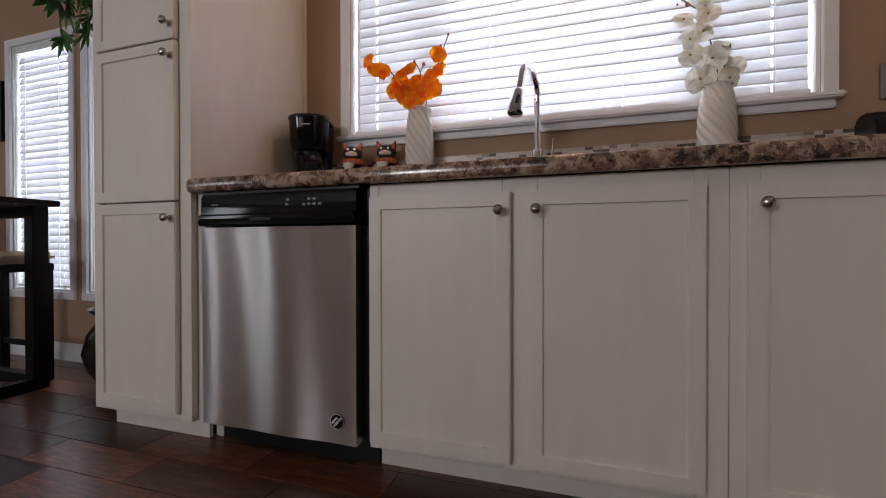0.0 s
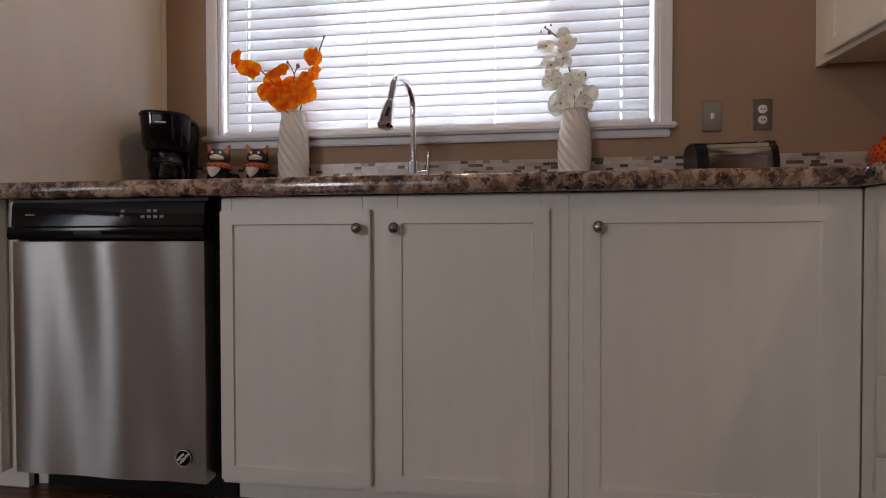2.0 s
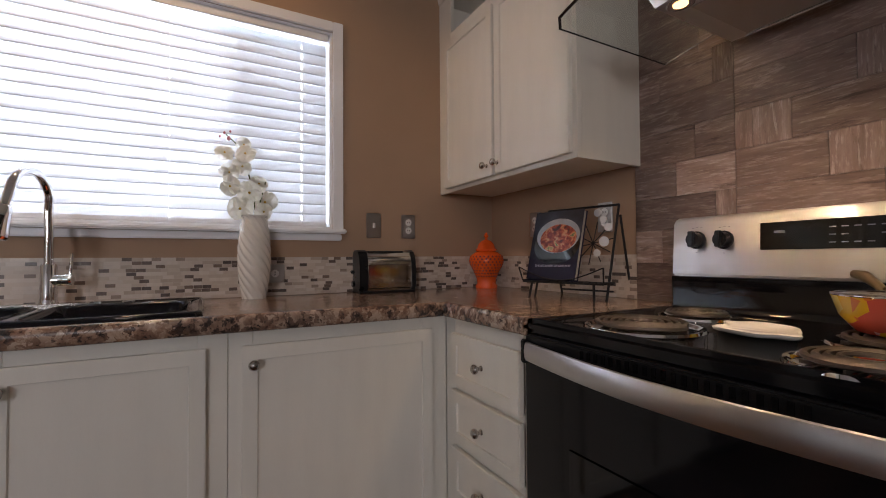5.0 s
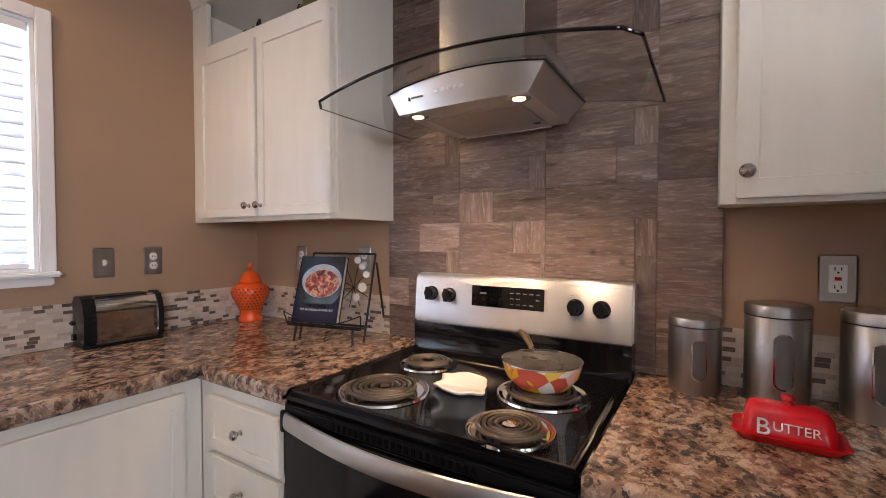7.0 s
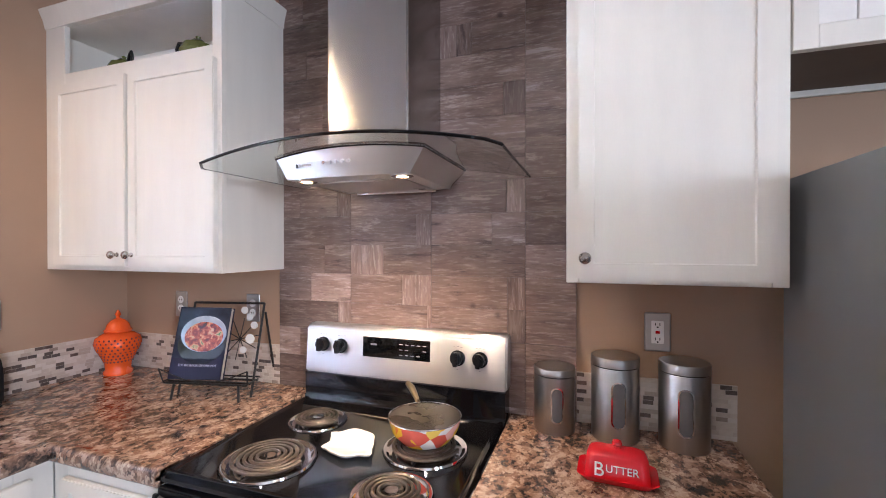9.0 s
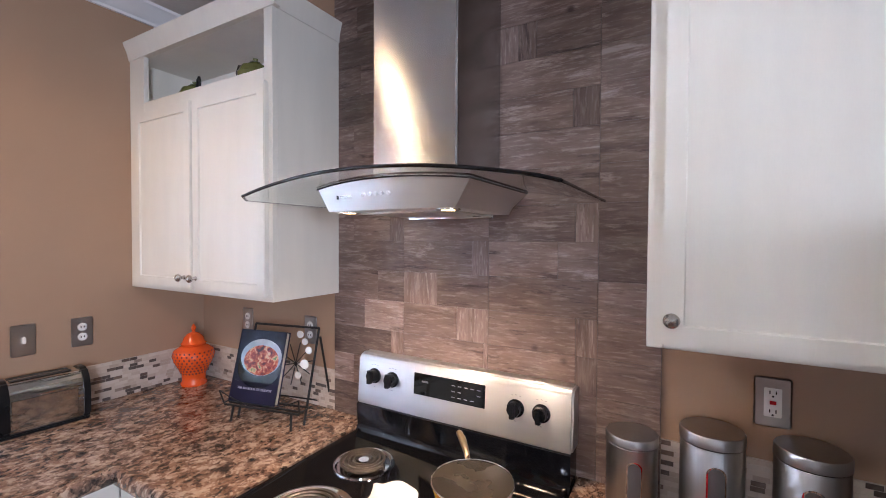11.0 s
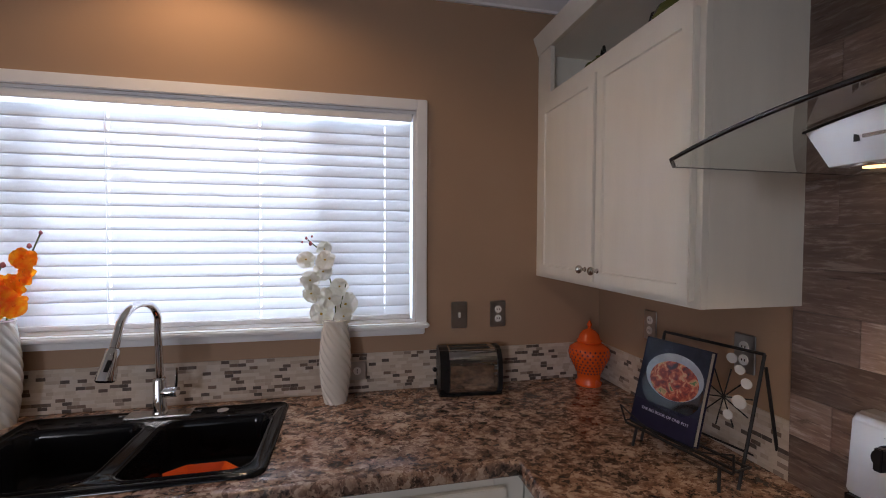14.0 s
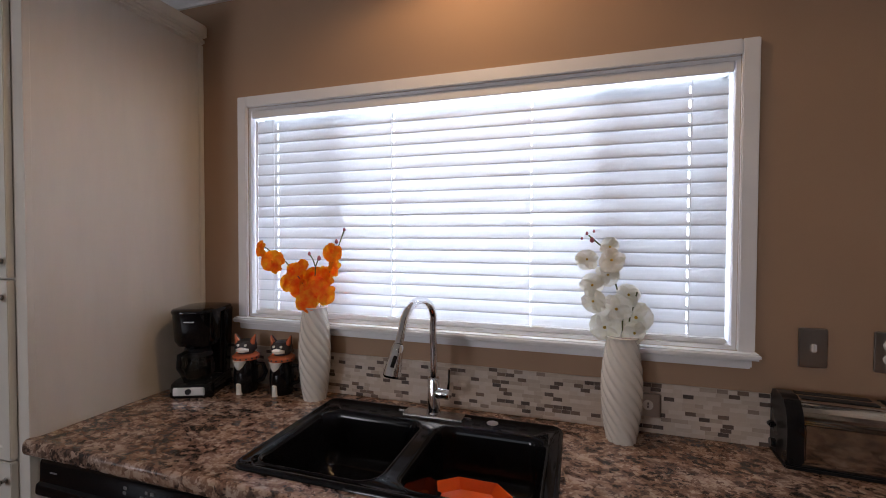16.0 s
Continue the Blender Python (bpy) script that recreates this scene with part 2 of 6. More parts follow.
def granite():
    """Laminate printed like granite: angular chips in tan, brown and black, gathered in drifts."""
    m, nt, p = tree("mottled_laminate")
    v = coords(nt, (1.0, 1.2, 1.0))
    wob = nt.nodes.new("ShaderNodeTexNoise")
    wob.inputs["Scale"].default_value, wob.inputs["Detail"].default_value = 55, 6
    nt.links.new(v, wob.inputs["Vector"])
    shift = nt.nodes.new("ShaderNodeVectorMath")
    shift.operation = "MULTIPLY_ADD"
    nt.links.new(wob.outputs["Color"], shift.inputs[0])
    shift.inputs[1].default_value = (0.030, 0.030, 0.030)
    nt.links.new(v, shift.inputs[2])

    def chips(scale):
        vo = nt.nodes.new("ShaderNodeTexVoronoi")
        vo.inputs["Scale"].default_value = scale
        nt.links.new(shift.outputs[0], vo.inputs["Vector"])
        sep = nt.nodes.new("ShaderNodeSeparateColor")
        nt.links.new(vo.outputs["Color"], sep.inputs[0])
        return sep.outputs

    big, mid, fine = noise_node(nt, v, 6, 4, 0.6, 0.6), noise_node(nt, v, 17, 9, 0.68, 0.5), noise_node(nt, v, 160, 4, 0.6)
    c80, c170 = chips(62), chips(150)
    fac = mix(nt, 0.24, mid, c80[0])
    warm = ramp(nt, fac, [(0.33, (0.024, 0.016, 0.014)), (0.39, (0.085, 0.047, 0.033)), (0.45, (0.185, 0.100, 0.064)), (0.52, (0.265, 0.150, 0.096)), (0.58, (0.36, 0.225, 0.150)), (0.66, (0.50, 0.355, 0.260))])
    cool = ramp(nt, fac, [(0.35, (0.022, 0.018, 0.018)), (0.42, (0.115, 0.077, 0.062)), (0.50, (0.225, 0.150, 0.115)), (0.58, (0.36, 0.265, 0.210)), (0.68, (0.52, 0.415, 0.335))])
    c = mix(nt, ramp(nt, big, [(0.44, (0, 0, 0)), (0.60, (0.6, 0.6, 0.6))]), warm, cool)
    c = mix(nt, ramp(nt, mix(nt, 0.35, mid, c170[0]), [(0.325, (0.85, 0.85, 0.85)), (0.355, (0, 0, 0))]), c, (0.018, 0.015, 0.016))
    c = mix(nt, ramp(nt, mix(nt, 0.35, mid, c170[1]), [(0.64, (0, 0, 0)), (0.67, (0.7, 0.7, 0.7))]), c, (0.54, 0.40, 0.30))
    c = mix(nt, 0.08, c, ramp(nt, fine, [(0.38, (0.02, 0.015, 0.014)), (0.62, (0.48, 0.38, 0.30))]))
    nt.links.new(c, p.inputs["Base Color"])
    gloss = nt.nodes.new("ShaderNodeMapRange")
    gloss.inputs["To Min"].default_value, gloss.inputs["To Max"].default_value = 0.10, 0.21
    nt.links.new(mid, gloss.inputs["Value"])
    nt.links.new(gloss.outputs[0], p.inputs["Roughness"])
    p.inputs["Specular IOR Level"].default_value = 0.65
    bump(nt, p, fine, 0.03, 0.001)
    return m


M_GRANITE = granite()


def wood_piece(name, stops, rough, along, spread=0.55, warp=0.5, weathered=False):
    """Wood-look boards: streaks along the length, each piece its own tone."""
    m, nt, p = tree(name)
    info = nt.nodes.new("ShaderNodeObjectInfo")
    geo = nt.nodes.new("ShaderNodeNewGeometry")
    tc = nt.nodes.new("ShaderNodeTexCoord")
    add = nt.nodes.new("ShaderNodeVectorMath")
    add.operation = "MULTIPLY_ADD"
    comb = nt.nodes.new("ShaderNodeCombineXYZ")
    rnd = nt.nodes.new("ShaderNodeMath")
    rnd.operation = "ADD"
    nt.links.new(info.outputs["Random"], rnd.inputs[0])
    nt.links.new(geo.outputs["Random Per Island"], rnd.inputs[1])
    fr = nt.nodes.new("ShaderNodeMath")
    fr.operation = "FRACT"
    nt.links.new(rnd.outputs[0], fr.inputs[0])
    for i in range(3):
        nt.links.new(fr.outputs[0], comb.inputs[i])
    nt.links.new(comb.outputs[0], add.inputs[0])
    add.inputs[1].default_value = (37, 53, 71)
    nt.links.new(tc.outputs["Object"], add.inputs[2])
    mp = nt.nodes.new("ShaderNodeMapping")
    mp.inputs["Scale"].default_value = along
    nt.links.new(add.outputs[0], mp.inputs[0])
    n1 = noise_node(nt, mp.outputs[0], 5, 8, 0.68, warp)
    n2 = noise_node(nt, mp.outputs[0], 17, 6, 0.65, 0.1)
    c1 = ramp(nt, n1, stops)
    c2 = mix(nt, 0.20 if weathered else 0.32, c1, ramp(nt, n2, stops), "MIX")
    if weathered:
        soft = noise_node(nt, add.outputs[0], 7, 5, 0.6, 0.6)
        n3 = noise_node(nt, mp.outputs[0], 4.0, 9, 0.74, 0.35)
        n4 = noise_node(nt, mp.outputs[0], 26, 4, 0.6, 0.1)
        dk, lt = stops[0][1], stops[-1][1]
        c2 = mix(nt, 0.40, c2, ramp(nt, soft, [(0.28, stops[1][1]), (0.50, stops[2][1]), (0.72, stops[3][1])]))
        c2 = mix(nt, ramp(nt, n3, [(0.35, (0.8, 0.8, 0.8)), (0.43, (0, 0, 0))]), c2, dk)
        c2 = mix(nt, ramp(nt, n3, [(0.565, (0, 0, 0)), (0.64, (0.60, 0.60, 0.60))]), c2, lt)
        c2 = mix(nt, ramp(nt, n4, [(0.53, (0, 0, 0)), (0.68, (0.36, 0.36, 0.36))]), c2, lt)
        knots = nt.nodes.new("ShaderNodeTexVoronoi")
        knots.inputs["Scale"].default_value = 5.5
        nt.links.new(add.outputs[0], knots.inputs["Vector"])
        c2 = mix(nt, ramp(nt, knots.outputs["Distance"], [(0.03, (0.75, 0.75, 0.75)), (0.085, (0, 0, 0))]), c2, dk)
    tone = nt.nodes.new("ShaderNodeMapRange")
    tone.inputs["To Min"].default_value, tone.inputs["To Max"].default_value = 1 - spread, 1 + spread
    nt.links.new(fr.outputs[0], tone.inputs["Value"])
    sc = nt.nodes.new("ShaderNodeVectorMath")
    sc.operation = "SCALE"
    nt.links.new(c2, sc.inputs[0])
    nt.links.new(tone.outputs[0], sc.inputs["Scale"])
    nt.links.new(sc.outputs[0], p.inputs["Base Color"])
    p.inputs["Roughness"].default_value = rough
    bump(nt, p, n2, 0.25, 0.001)
    return m


M_FLOOR = wood_piece("dark_wood_floor", [(0.3, (0.014, 0.006, 0.004)), (0.5, (0.078, 0.027, 0.011)), (0.7, (0.24, 0.088, 0.030))], 0.32, (2, 14, 14), 0.65)
GREYWOOD = [(0.30, (0.040, 0.023, 0.018)), (0.42, (0.112, 0.069, 0.054)), (0.52, (0.172, 0.115, 0.093)), (0.61, (0.238, 0.172, 0.144)), (0.74, (0.43, 0.355, 0.315))]
TONES = (("dark", 0.88), ("medium", 1.12), ("light", 1.38), ("pale", 1.58))
M_TILES = [[wood_piece("wood_look_tile_" + w + grain, [(q, tuple(min(1, c * k * t) for c, t in zip(col, (1, 1, 1) if k < 1.3 else (0.96, 1.0, 1.04)))) for q, col in GREYWOOD], 0.42, along, 0.20, 0.3, True) for w, k in TONES]
           for grain, along in (("", (6, 0.8, 6)), ("_upright", (6, 6, 0.8)))]


def mosaic_mat(name, stops):
    m, nt, p = tree(name)
    info, geo = nt.nodes.new("ShaderNodeObjectInfo"), nt.nodes.new("ShaderNodeNewGeometry")
    add, fr = nt.nodes.new("ShaderNodeMath"), nt.nodes.new("ShaderNodeMath")
    add.operation, fr.operation = "ADD", "FRACT"
    nt.links.new(info.outputs["Random"], add.inputs[0])
    nt.links.new(geo.outputs["Random Per Island"], add.inputs[1])
    nt.links.new(add.outputs[0], fr.inputs[0])
    c = ramp(nt, fr.outputs[0], stops, "CONSTANT")
    c = mix(nt, 0.12, c, ramp(nt, noise_node(nt, coords(nt), 60, 4), [(0.3, (0.3, 0.24, 0.19)), (0.7, (0.72, 0.65, 0.58))]))
    nt.links.new(c, p.inputs["Base Color"])
    p.inputs["Roughness"].default_value = 0.3
    return m


M_MOSAIC = mosaic_mat("mosaic_tile", [(0.0, (0.60, 0.51, 0.43)), (0.22, (0.54, 0.45, 0.37)), (0.42, (0.65, 0.57, 0.50)), (0.66, (0.58, 0.49, 0.41)), (0.82, (0.46, 0.37, 0.30)), (0.92, (0.62, 0.55, 0.49))])
M_MOSAICD = mosaic_mat("dark_mosaic_tile", [(0.0, (0.036, 0.020, 0.015)), (0.4, (0.075, 0.043, 0.031)), (0.7, (0.14, 0.085, 0.060)), (0.82, (0.27, 0.20, 0.16))])

# ---- mesh helpers ----
def box(bm, x0, x1, y0, y1, z0, z1):
    vs = [bm.verts.new((x, y, z)) for x in (x0, x1) for y in (y0, y1) for z in (z0, z1)]
    out = []
    for a, b, c, d in ((0, 1, 3, 2), (4, 6, 7, 5), (0, 4, 5, 1), (2, 3, 7, 6), (0, 2, 6, 4), (1, 5, 7, 3)):
        out.append(bm.faces.new((vs[a], vs[b], vs[c], vs[d])))
    return out


def boxes(*rows, bevel=0.0, seg=2):
    bm = bmesh.new()
    for r in rows:
        box(bm, *r)
    if bevel:
        bmesh.ops.bevel(bm, geom=list(bm.edges), offset=bevel, segments=seg, affect="EDGES", clamp_overlap=True)
    return bm


def finish(bm, name, material, smooth=40):
    bmesh.ops.recalc_face_normals(bm, faces=list(bm.faces))
    me = bpy.data.meshes.new(name)
    bm.to_mesh(me)
    bm.free()
    me.materials.append(material)
    if smooth:
        me.shade_smooth()
        me.set_sharp_from_angle(angle=radians(smooth))
    return me


def part(name, bm, material, parent, label="", smooth=40):
    ob = new(name, finish(bm, name, material, smooth))
    ob.parent = parent
    if label:
        ob["label"] = label
    return ob


def thing(name, loc, label, category, group="", rz=0.0, kind=""):
    ob = new(name)
    ob.empty_display_size = 0.05
    ob.matrix_basis = pose(*loc, 0, 0, rz)
    return tagged(ob, label, category, group, kind)


def solid(name, bm, material, label="", category="", kind="structure", smooth=40):
    ob = new(name, finish(bm, name, material, smooth))
    return tagged(ob, label, category, "", kind)


def lathe(profile, n=32, bm=None, cx=0.0, cy=0.0, twist=None):
    """Turn a profile of (radius, height) about the upright axis."""
    bm = bm or bmesh.new()
    rings = []
    for r, z in profile:
        ring = []
        for i in range(n):
            a = 2 * math.pi * i / n
            rr = r if twist is None else twist(r, z, a)
            ring.append(bm.verts.new((cx + rr * math.cos(a), cy + rr * math.sin(a), z)))
        rings.append(ring)
    for a, b in zip(rings, rings[1:]):
        for i in range(n):
            bm.faces.new((a[i], a[(i + 1) % n], b[(i + 1) % n], b[i]))
    for ring in (rings[0], rings[-1]):
        try:
            bm.faces.new(ring)
        except ValueError:
            pass
    return bm


def tube(points, r, n=10, bm=None, closed=False):
    """A round bar along points; r may be a list of radii."""
    bm = bm or bmesh.new()
    pts = [Vector(p) for p in points]
    rs = r if isinstance(r, (list, tuple)) else [r] * len(pts)
    rings, up = [], None
    for i, p in enumerate(pts):
        a = pts[i - 1] if i or closed else pts[i]
        b = pts[(i + 1) % len(pts)] if i < len(pts) - 1 or closed else pts[i]
        d = (b - a).normalized()
        if up is None:
            up = d.orthogonal().normalized()
        up = (up - d * up.dot(d)).normalized()
        side = d.cross(up)
        rings.append([bm.verts.new(p + rs[i] * (math.cos(2 * math.pi * k / n) * up + math.sin(2 * math.pi * k / n) * side)) for k in range(n)])
    pairs = list(zip(rings, rings[1:]))
    if closed:
        pairs.append((rings[-1], rings[0]))
    for a, b in pairs:
        for k in range(n):
            bm.faces.new((a[k], a[(k + 1) % n], b[(k + 1) % n], b[k]))
    if not closed:
        bm.faces.new(rings[0])
        bm.faces.new(rings[-1])
    return bm


def disc(bm, x, y, z, r, h, n=28):
    lathe([(0.0001, z), (r, z), (r, z + h), (0.0001, z + h)], n, bm, x, y)
    return bm


def extrude_profile(profile, axis, a, b):
    """Sweep a closed profile of (out, up) along x or y from a to b."""
    bm = bmesh.new()
    ends = []
    for s in (a, b):
        ends.append([bm.verts.new((s, o, u) if axis == "x" else (o, s, u)) for o, u in profile])
    n = len(profile)
    for i in range(n):
        bm.faces.new((ends[0][i], ends[0][(i + 1) % n], ends[1][(i + 1) % n], ends[1][i]))
    bm.faces.new(ends[0])
    bm.faces.new(ends[1])
    return bm


def letters(text, size, depth=0.0006):
    cu = bpy.data.curves.new("letters", "FONT")
    cu.body, cu.size, cu.extrude, cu.align_x, cu.align_y = text, size, depth, "CENTER", "CENTER"
    ob = bpy.data.objects.new("letters", cu)
    me = bpy.data.meshes.new_from_object(ob)
    bm = bmesh.new()
    bm.from_mesh(me)
    bpy.data.objects.remove(ob)
    bpy.data.meshes.remove(me)
    return bm


# ---- the setting ----
CEIL = 2.61
CT = 0.914


def wall_with_holes(name, axis, inner, outer, a0, a1, z1, holes):
    """A wall along x or y between its inner and outer face, with openings (a0, a1, z0, z1)."""
    cuts = sorted({a0, a1, *[h[0] for h in holes], *[h[1] for h in holes]})
    rows = []
    for p, q in zip(cuts, cuts[1:]):
        mid, z = (p + q) / 2, 0.0
        for h in sorted((h for h in holes if h[0] < mid < h[1]), key=lambda h: h[2]):
            rows.append((p, q, z, h[2]))
            z = h[3]
        rows.append((p, q, z, z1))
    lo, hi = min(inner, outer), max(inner, outer)
    bm = boxes(*[((p, q, lo, hi, z, t) if axis == "x" else (lo, hi, p, q, z, t)) for p, q, z, t in rows])
    bmesh.ops.remove_doubles(bm, verts=list(bm.verts), dist=1e-5)
    return solid(name, bm, M_WALL, "tan painted interior wall", "wall", smooth=0)


WIN = (-0.640, 1.142, 1.194, 2.070)
DWIN = [(-3.098, -2.545, 0.415, 1.965), (-2.395, -1.842, 0.415, 1.965)]
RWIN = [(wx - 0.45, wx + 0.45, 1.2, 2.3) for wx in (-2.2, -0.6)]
# west openings are added out of view to hold the fill lamps
WWIN = [(wy - 0.55, wy + 0.55, 0.95, 2.25) for wy in (-2.5, 1.0)]
wall_with_holes("wall_north", "x", 2.70, 2.85, -5.65, 2.15, CEIL, [WIN, *DWIN])
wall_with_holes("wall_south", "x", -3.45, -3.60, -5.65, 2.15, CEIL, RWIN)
wall_with_holes("wall_east", "y", 2.0, 2.15, -3.45, 2.70, CEIL, [])
wall_with_holes("wall_west", "y", -5.5, -5.65, -3.45, 2.70, CEIL, WWIN)
solid("ceiling", boxes((-5.65, 2.15, -3.6, 2.85, CEIL, CEIL + 0.12)), M_CEIL, "white textured ceiling", "ceiling")
FLOOR = solid("floor", boxes((-5.65, 2.15, -3.6, 2.85, -0.12, -0.004)), M_GROUTD, "dark wood plank floor", "floor")
solid("ground", boxes((-400, 400, 2.86, 500, -0.8, -0.6), (-400, 400, -500, -3.61, -0.8, -0.6)), M_GRASS, "green lawn outside the windows", "ground")

CROWN = [(0, -0.078), (0, 0), (-0.062, 0), (-0.062, -0.012), (-0.05, -0.02), (-0.034, -0.05), (-0.012, -0.066), (-0.012, -0.078)]
solid("crown_moulding", extrude_profile([(2.70 + o, CEIL + u) for o, u in CROWN], "x", -5.5, 2.0), M_TRIM, "white crown moulding", "moulding")
solid("crown_moulding", extrude_profile([(2.0 + o, CEIL + u) for o, u in CROWN], "y", -3.45, 0.66), M_TRIM, "white crown moulding", "moulding")
BASE = [(0, 0), (-0.014, 0), (-0.014, 0.085), (-0.006, 0.105), (0, 0.105)]
solid("baseboard", extrude_profile([(2.70 + o, u) for o, u in BASE], "x", -5.5, -1.368), M_TRIM, "white painted baseboard", "baseboard")
solid("baseboard", extrude_profile([(2.0 + o, u) for o, u in BASE], "y", -3.45, 0.20), M_TRIM, "white painted baseboard", "baseboard")


def window(name, w, casing, sill, panes, screens):
    """A window in the north wall: casing, sill, sash bars and panes."""
    x0, x1, z0, z1 = w
    win = thing(name, ((x0 + x1) / 2, 2.70, z0), "white framed window with closed white blinds", "window", kind="structure")
    cx = (x0 + x1) / 2
    c = casing
    h = z1 - z0
    a, b = x0 - cx, x1 - cx
    part("window_frame", boxes((a - c, a, -0.016, 0.0, 0, h + c), (b, b + c, -0.016, 0.0, 0, h + c), (a, b, -0.016, 0.0, h, h + c), bevel=0.003), M_TRIM, win)
    part("window_reveal", boxes((a, a + 0.012, 0.0, 0.145, 0, h), (b - 0.012, b, 0.0, 0.145, 0, h), (a + 0.012, b - 0.012, 0.0, 0.145, h - 0.012, h),
                                (a + 0.012, b - 0.012, 0.0, 0.145, 0.0, 0.012)), M_TRIM, win)
    if sill:
        part("window_sill", boxes((a - c - 0.008, b + c + 0.008, -0.045, -0.0005, -0.020, 0.0), bevel=0.006, seg=3), M_TRIM, win)
        part("window_apron", boxes((a - c + 0.008, b + c - 0.008, -0.02, -0.0005, -0.05, -0.021), bevel=0.005), M_TRIM, win)
    else:
        part("window_sill", boxes((a - c, b + c, -0.018, -0.0005, -c, 0.0), bevel=0.003), M_TRIM, win)
    cuts = [a + 0.012] + [p - cx for p in panes] + [b - 0.012]
    for k, (p, q) in enumerate(zip(cuts, cuts[1:])):
        part("sash", boxes((p, p + 0.03, 0.085, 0.115, 0.012, h - 0.012), (q - 0.03, q, 0.085, 0.115, 0.012, h - 0.012),
                           (p + 0.03, q - 0.03, 0.085, 0.115, 0.012, 0.045), (p + 0.03, q - 0.03, 0.085, 0.115, h - 0.045, h - 0.012)), M_TRIM, win)
        pane = part("pane", boxes((p + 0.03, q - 0.03, 0.098, 0.102, 0.045, h - 0.045)), M_GLASS, win)
        pane.visible_shadow = False
        if k in screens:
            part("insect_screen", boxes((p + 0.01, q - 0.01, 0.118, 0.1185, 0.02, h - 0.02)), M_SCREEN, win)
    return win


window("window_1", WIN, 0.045, True, (-0.247, 0.778), (0, 2))
window("window_2", DWIN[0], 0.045, False, (), ())
window("window_3", DWIN[1], 0.045, False, (), ())


def blind(w, pitch, depth, tilt, cords, label, bottom):
    """A slatted blind hung inside a window opening."""
    x0, x1, z0, z1 = w
    cx, half = (x0 + x1) / 2, (x1 - x0) / 2 - 0.017
    b = thing("window_blind", (cx, 2.735, z0), label, "blind", "white window blinds")
    h = z1 - z0
    part("headrail", boxes((-half, half, -0.022, 0.03, h - 0.036, h - 0.013), bevel=0.004), M_TRIM, b)
    part("valance", boxes((-half, half, -0.034, -0.026, h - 0.044, h - 0.0125), bevel=0.002), M_TRIM, b)
    bm = bmesh.new()
    steps = (-0.5, -0.425, -0.25, -0.08, 0.08, 0.25, 0.5)
    n = len(steps) - 1
    rows = []
    for u in steps:
        y, z = u * depth, 0.0018 * (1 - (2 * u) ** 2)
        t = radians(tilt)
        rows.append((y * math.cos(t) - z * math.sin(t), y * math.sin(t) + z * math.cos(t)))
    cuts = [-half + 0.004]
    for x in cords:
        cuts += [x - cx - 0.0028, x - cx + 0.0028]
    cuts.append(half - 0.004)
    vs = [[[bm.verts.new((x, y - s * 0.0026, z + s * 0.0004)) for y, z in rows] for x in cuts] for s in (0, 1)]
    for i in range(len(cuts) - 1):
        for s in (0, 1):
            for k in range(n):
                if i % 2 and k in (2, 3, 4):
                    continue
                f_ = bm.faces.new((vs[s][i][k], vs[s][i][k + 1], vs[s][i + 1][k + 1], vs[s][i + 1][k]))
                # lowest front strip and edges carry the painted shadow line
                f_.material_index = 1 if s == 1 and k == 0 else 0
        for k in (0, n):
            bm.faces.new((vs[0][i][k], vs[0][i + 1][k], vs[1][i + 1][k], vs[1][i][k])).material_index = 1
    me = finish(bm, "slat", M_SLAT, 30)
    me.materials.append(M_SLATSHADE)
    z = h - 0.0765
    rng = random.Random(5)
    while z > bottom + 0.030:
        s = new("slat", me)
        s.parent = b
        s.matrix_basis = pose(0, 0, z, rng.uniform(-0.5, 0.5), rng.uniform(-0.04, 0.04), 0)
        z -= pitch
    part("bottom_rail", boxes((-half + 0.004, half - 0.004, -0.026, 0.026, bottom, bottom + 0.016), bevel=0.003), M_TRIM, b)
    for x in cords:
        for y in (-0.030, 0.030):
            part("ladder_cord", tube([(x - cx, y, bottom + 0.01), (x - cx, y, h - 0.05)], 0.0012, 5), M_TRIM, b)
        part("cord_button", tube([(x - cx, -0.004, bottom - 0.008), (x - cx, -0.004, bottom)], 0.006, 8), M_TRIM, b)
    part("tilt_wand", tube([(-half + 0.032, -0.042, h - 0.06), (-half + 0.032, -0.044, 0.03)], 0.004, 8), M_TRIM, b, "clear grey tilt wand")
    return b


blind(WIN, 0.0443, 0.0515, 81, (-0.517, 0.012, 0.53, 1.016), "wide white slatted blind, closed, over the sink", 0.0135)
for d in DWIN:
    blind(d, 0.0443, 0.050, 76, (d[0] + 0.12, d[1] - 0.12), "tall white slatted blind in the dining area", 0.02)

# ---- cabinets, counter, appliances ----
def shaker(w, h, t=0.02, rail=0.052, deep=0.0065):
    """A framed door or drawer front: local x is its width, z its height, its face looks to -y."""
    bm = bmesh.new()
    box(bm, 0, w, -t, 0, 0, h)
    bm.faces.ensure_lookup_table()
    bm.normal_update()
    front = [f for f in bm.faces if abs(f.calc_center_median().y + t) < 1e-5]
    edges = [e for e in bm.edges]
    bmesh.ops.bevel(bm, geom=edges, offset=0.0025, segments=2, affect="EDGES")
    front = [max((f for f in bm.faces if f.calc_center_median().y < -t + 1e-4), key=lambda f: f.calc_area())]
    bmesh.ops.inset_region(bm, faces=front, thickness=rail - 0.0025, depth=0)
    bmesh.ops.inset_region(bm, faces=front, thickness=0.003, depth=0)
    bmesh.ops.translate(bm, verts=list({v for f in front for v in f.verts}), vec=(0, deep, 0))
    return bm


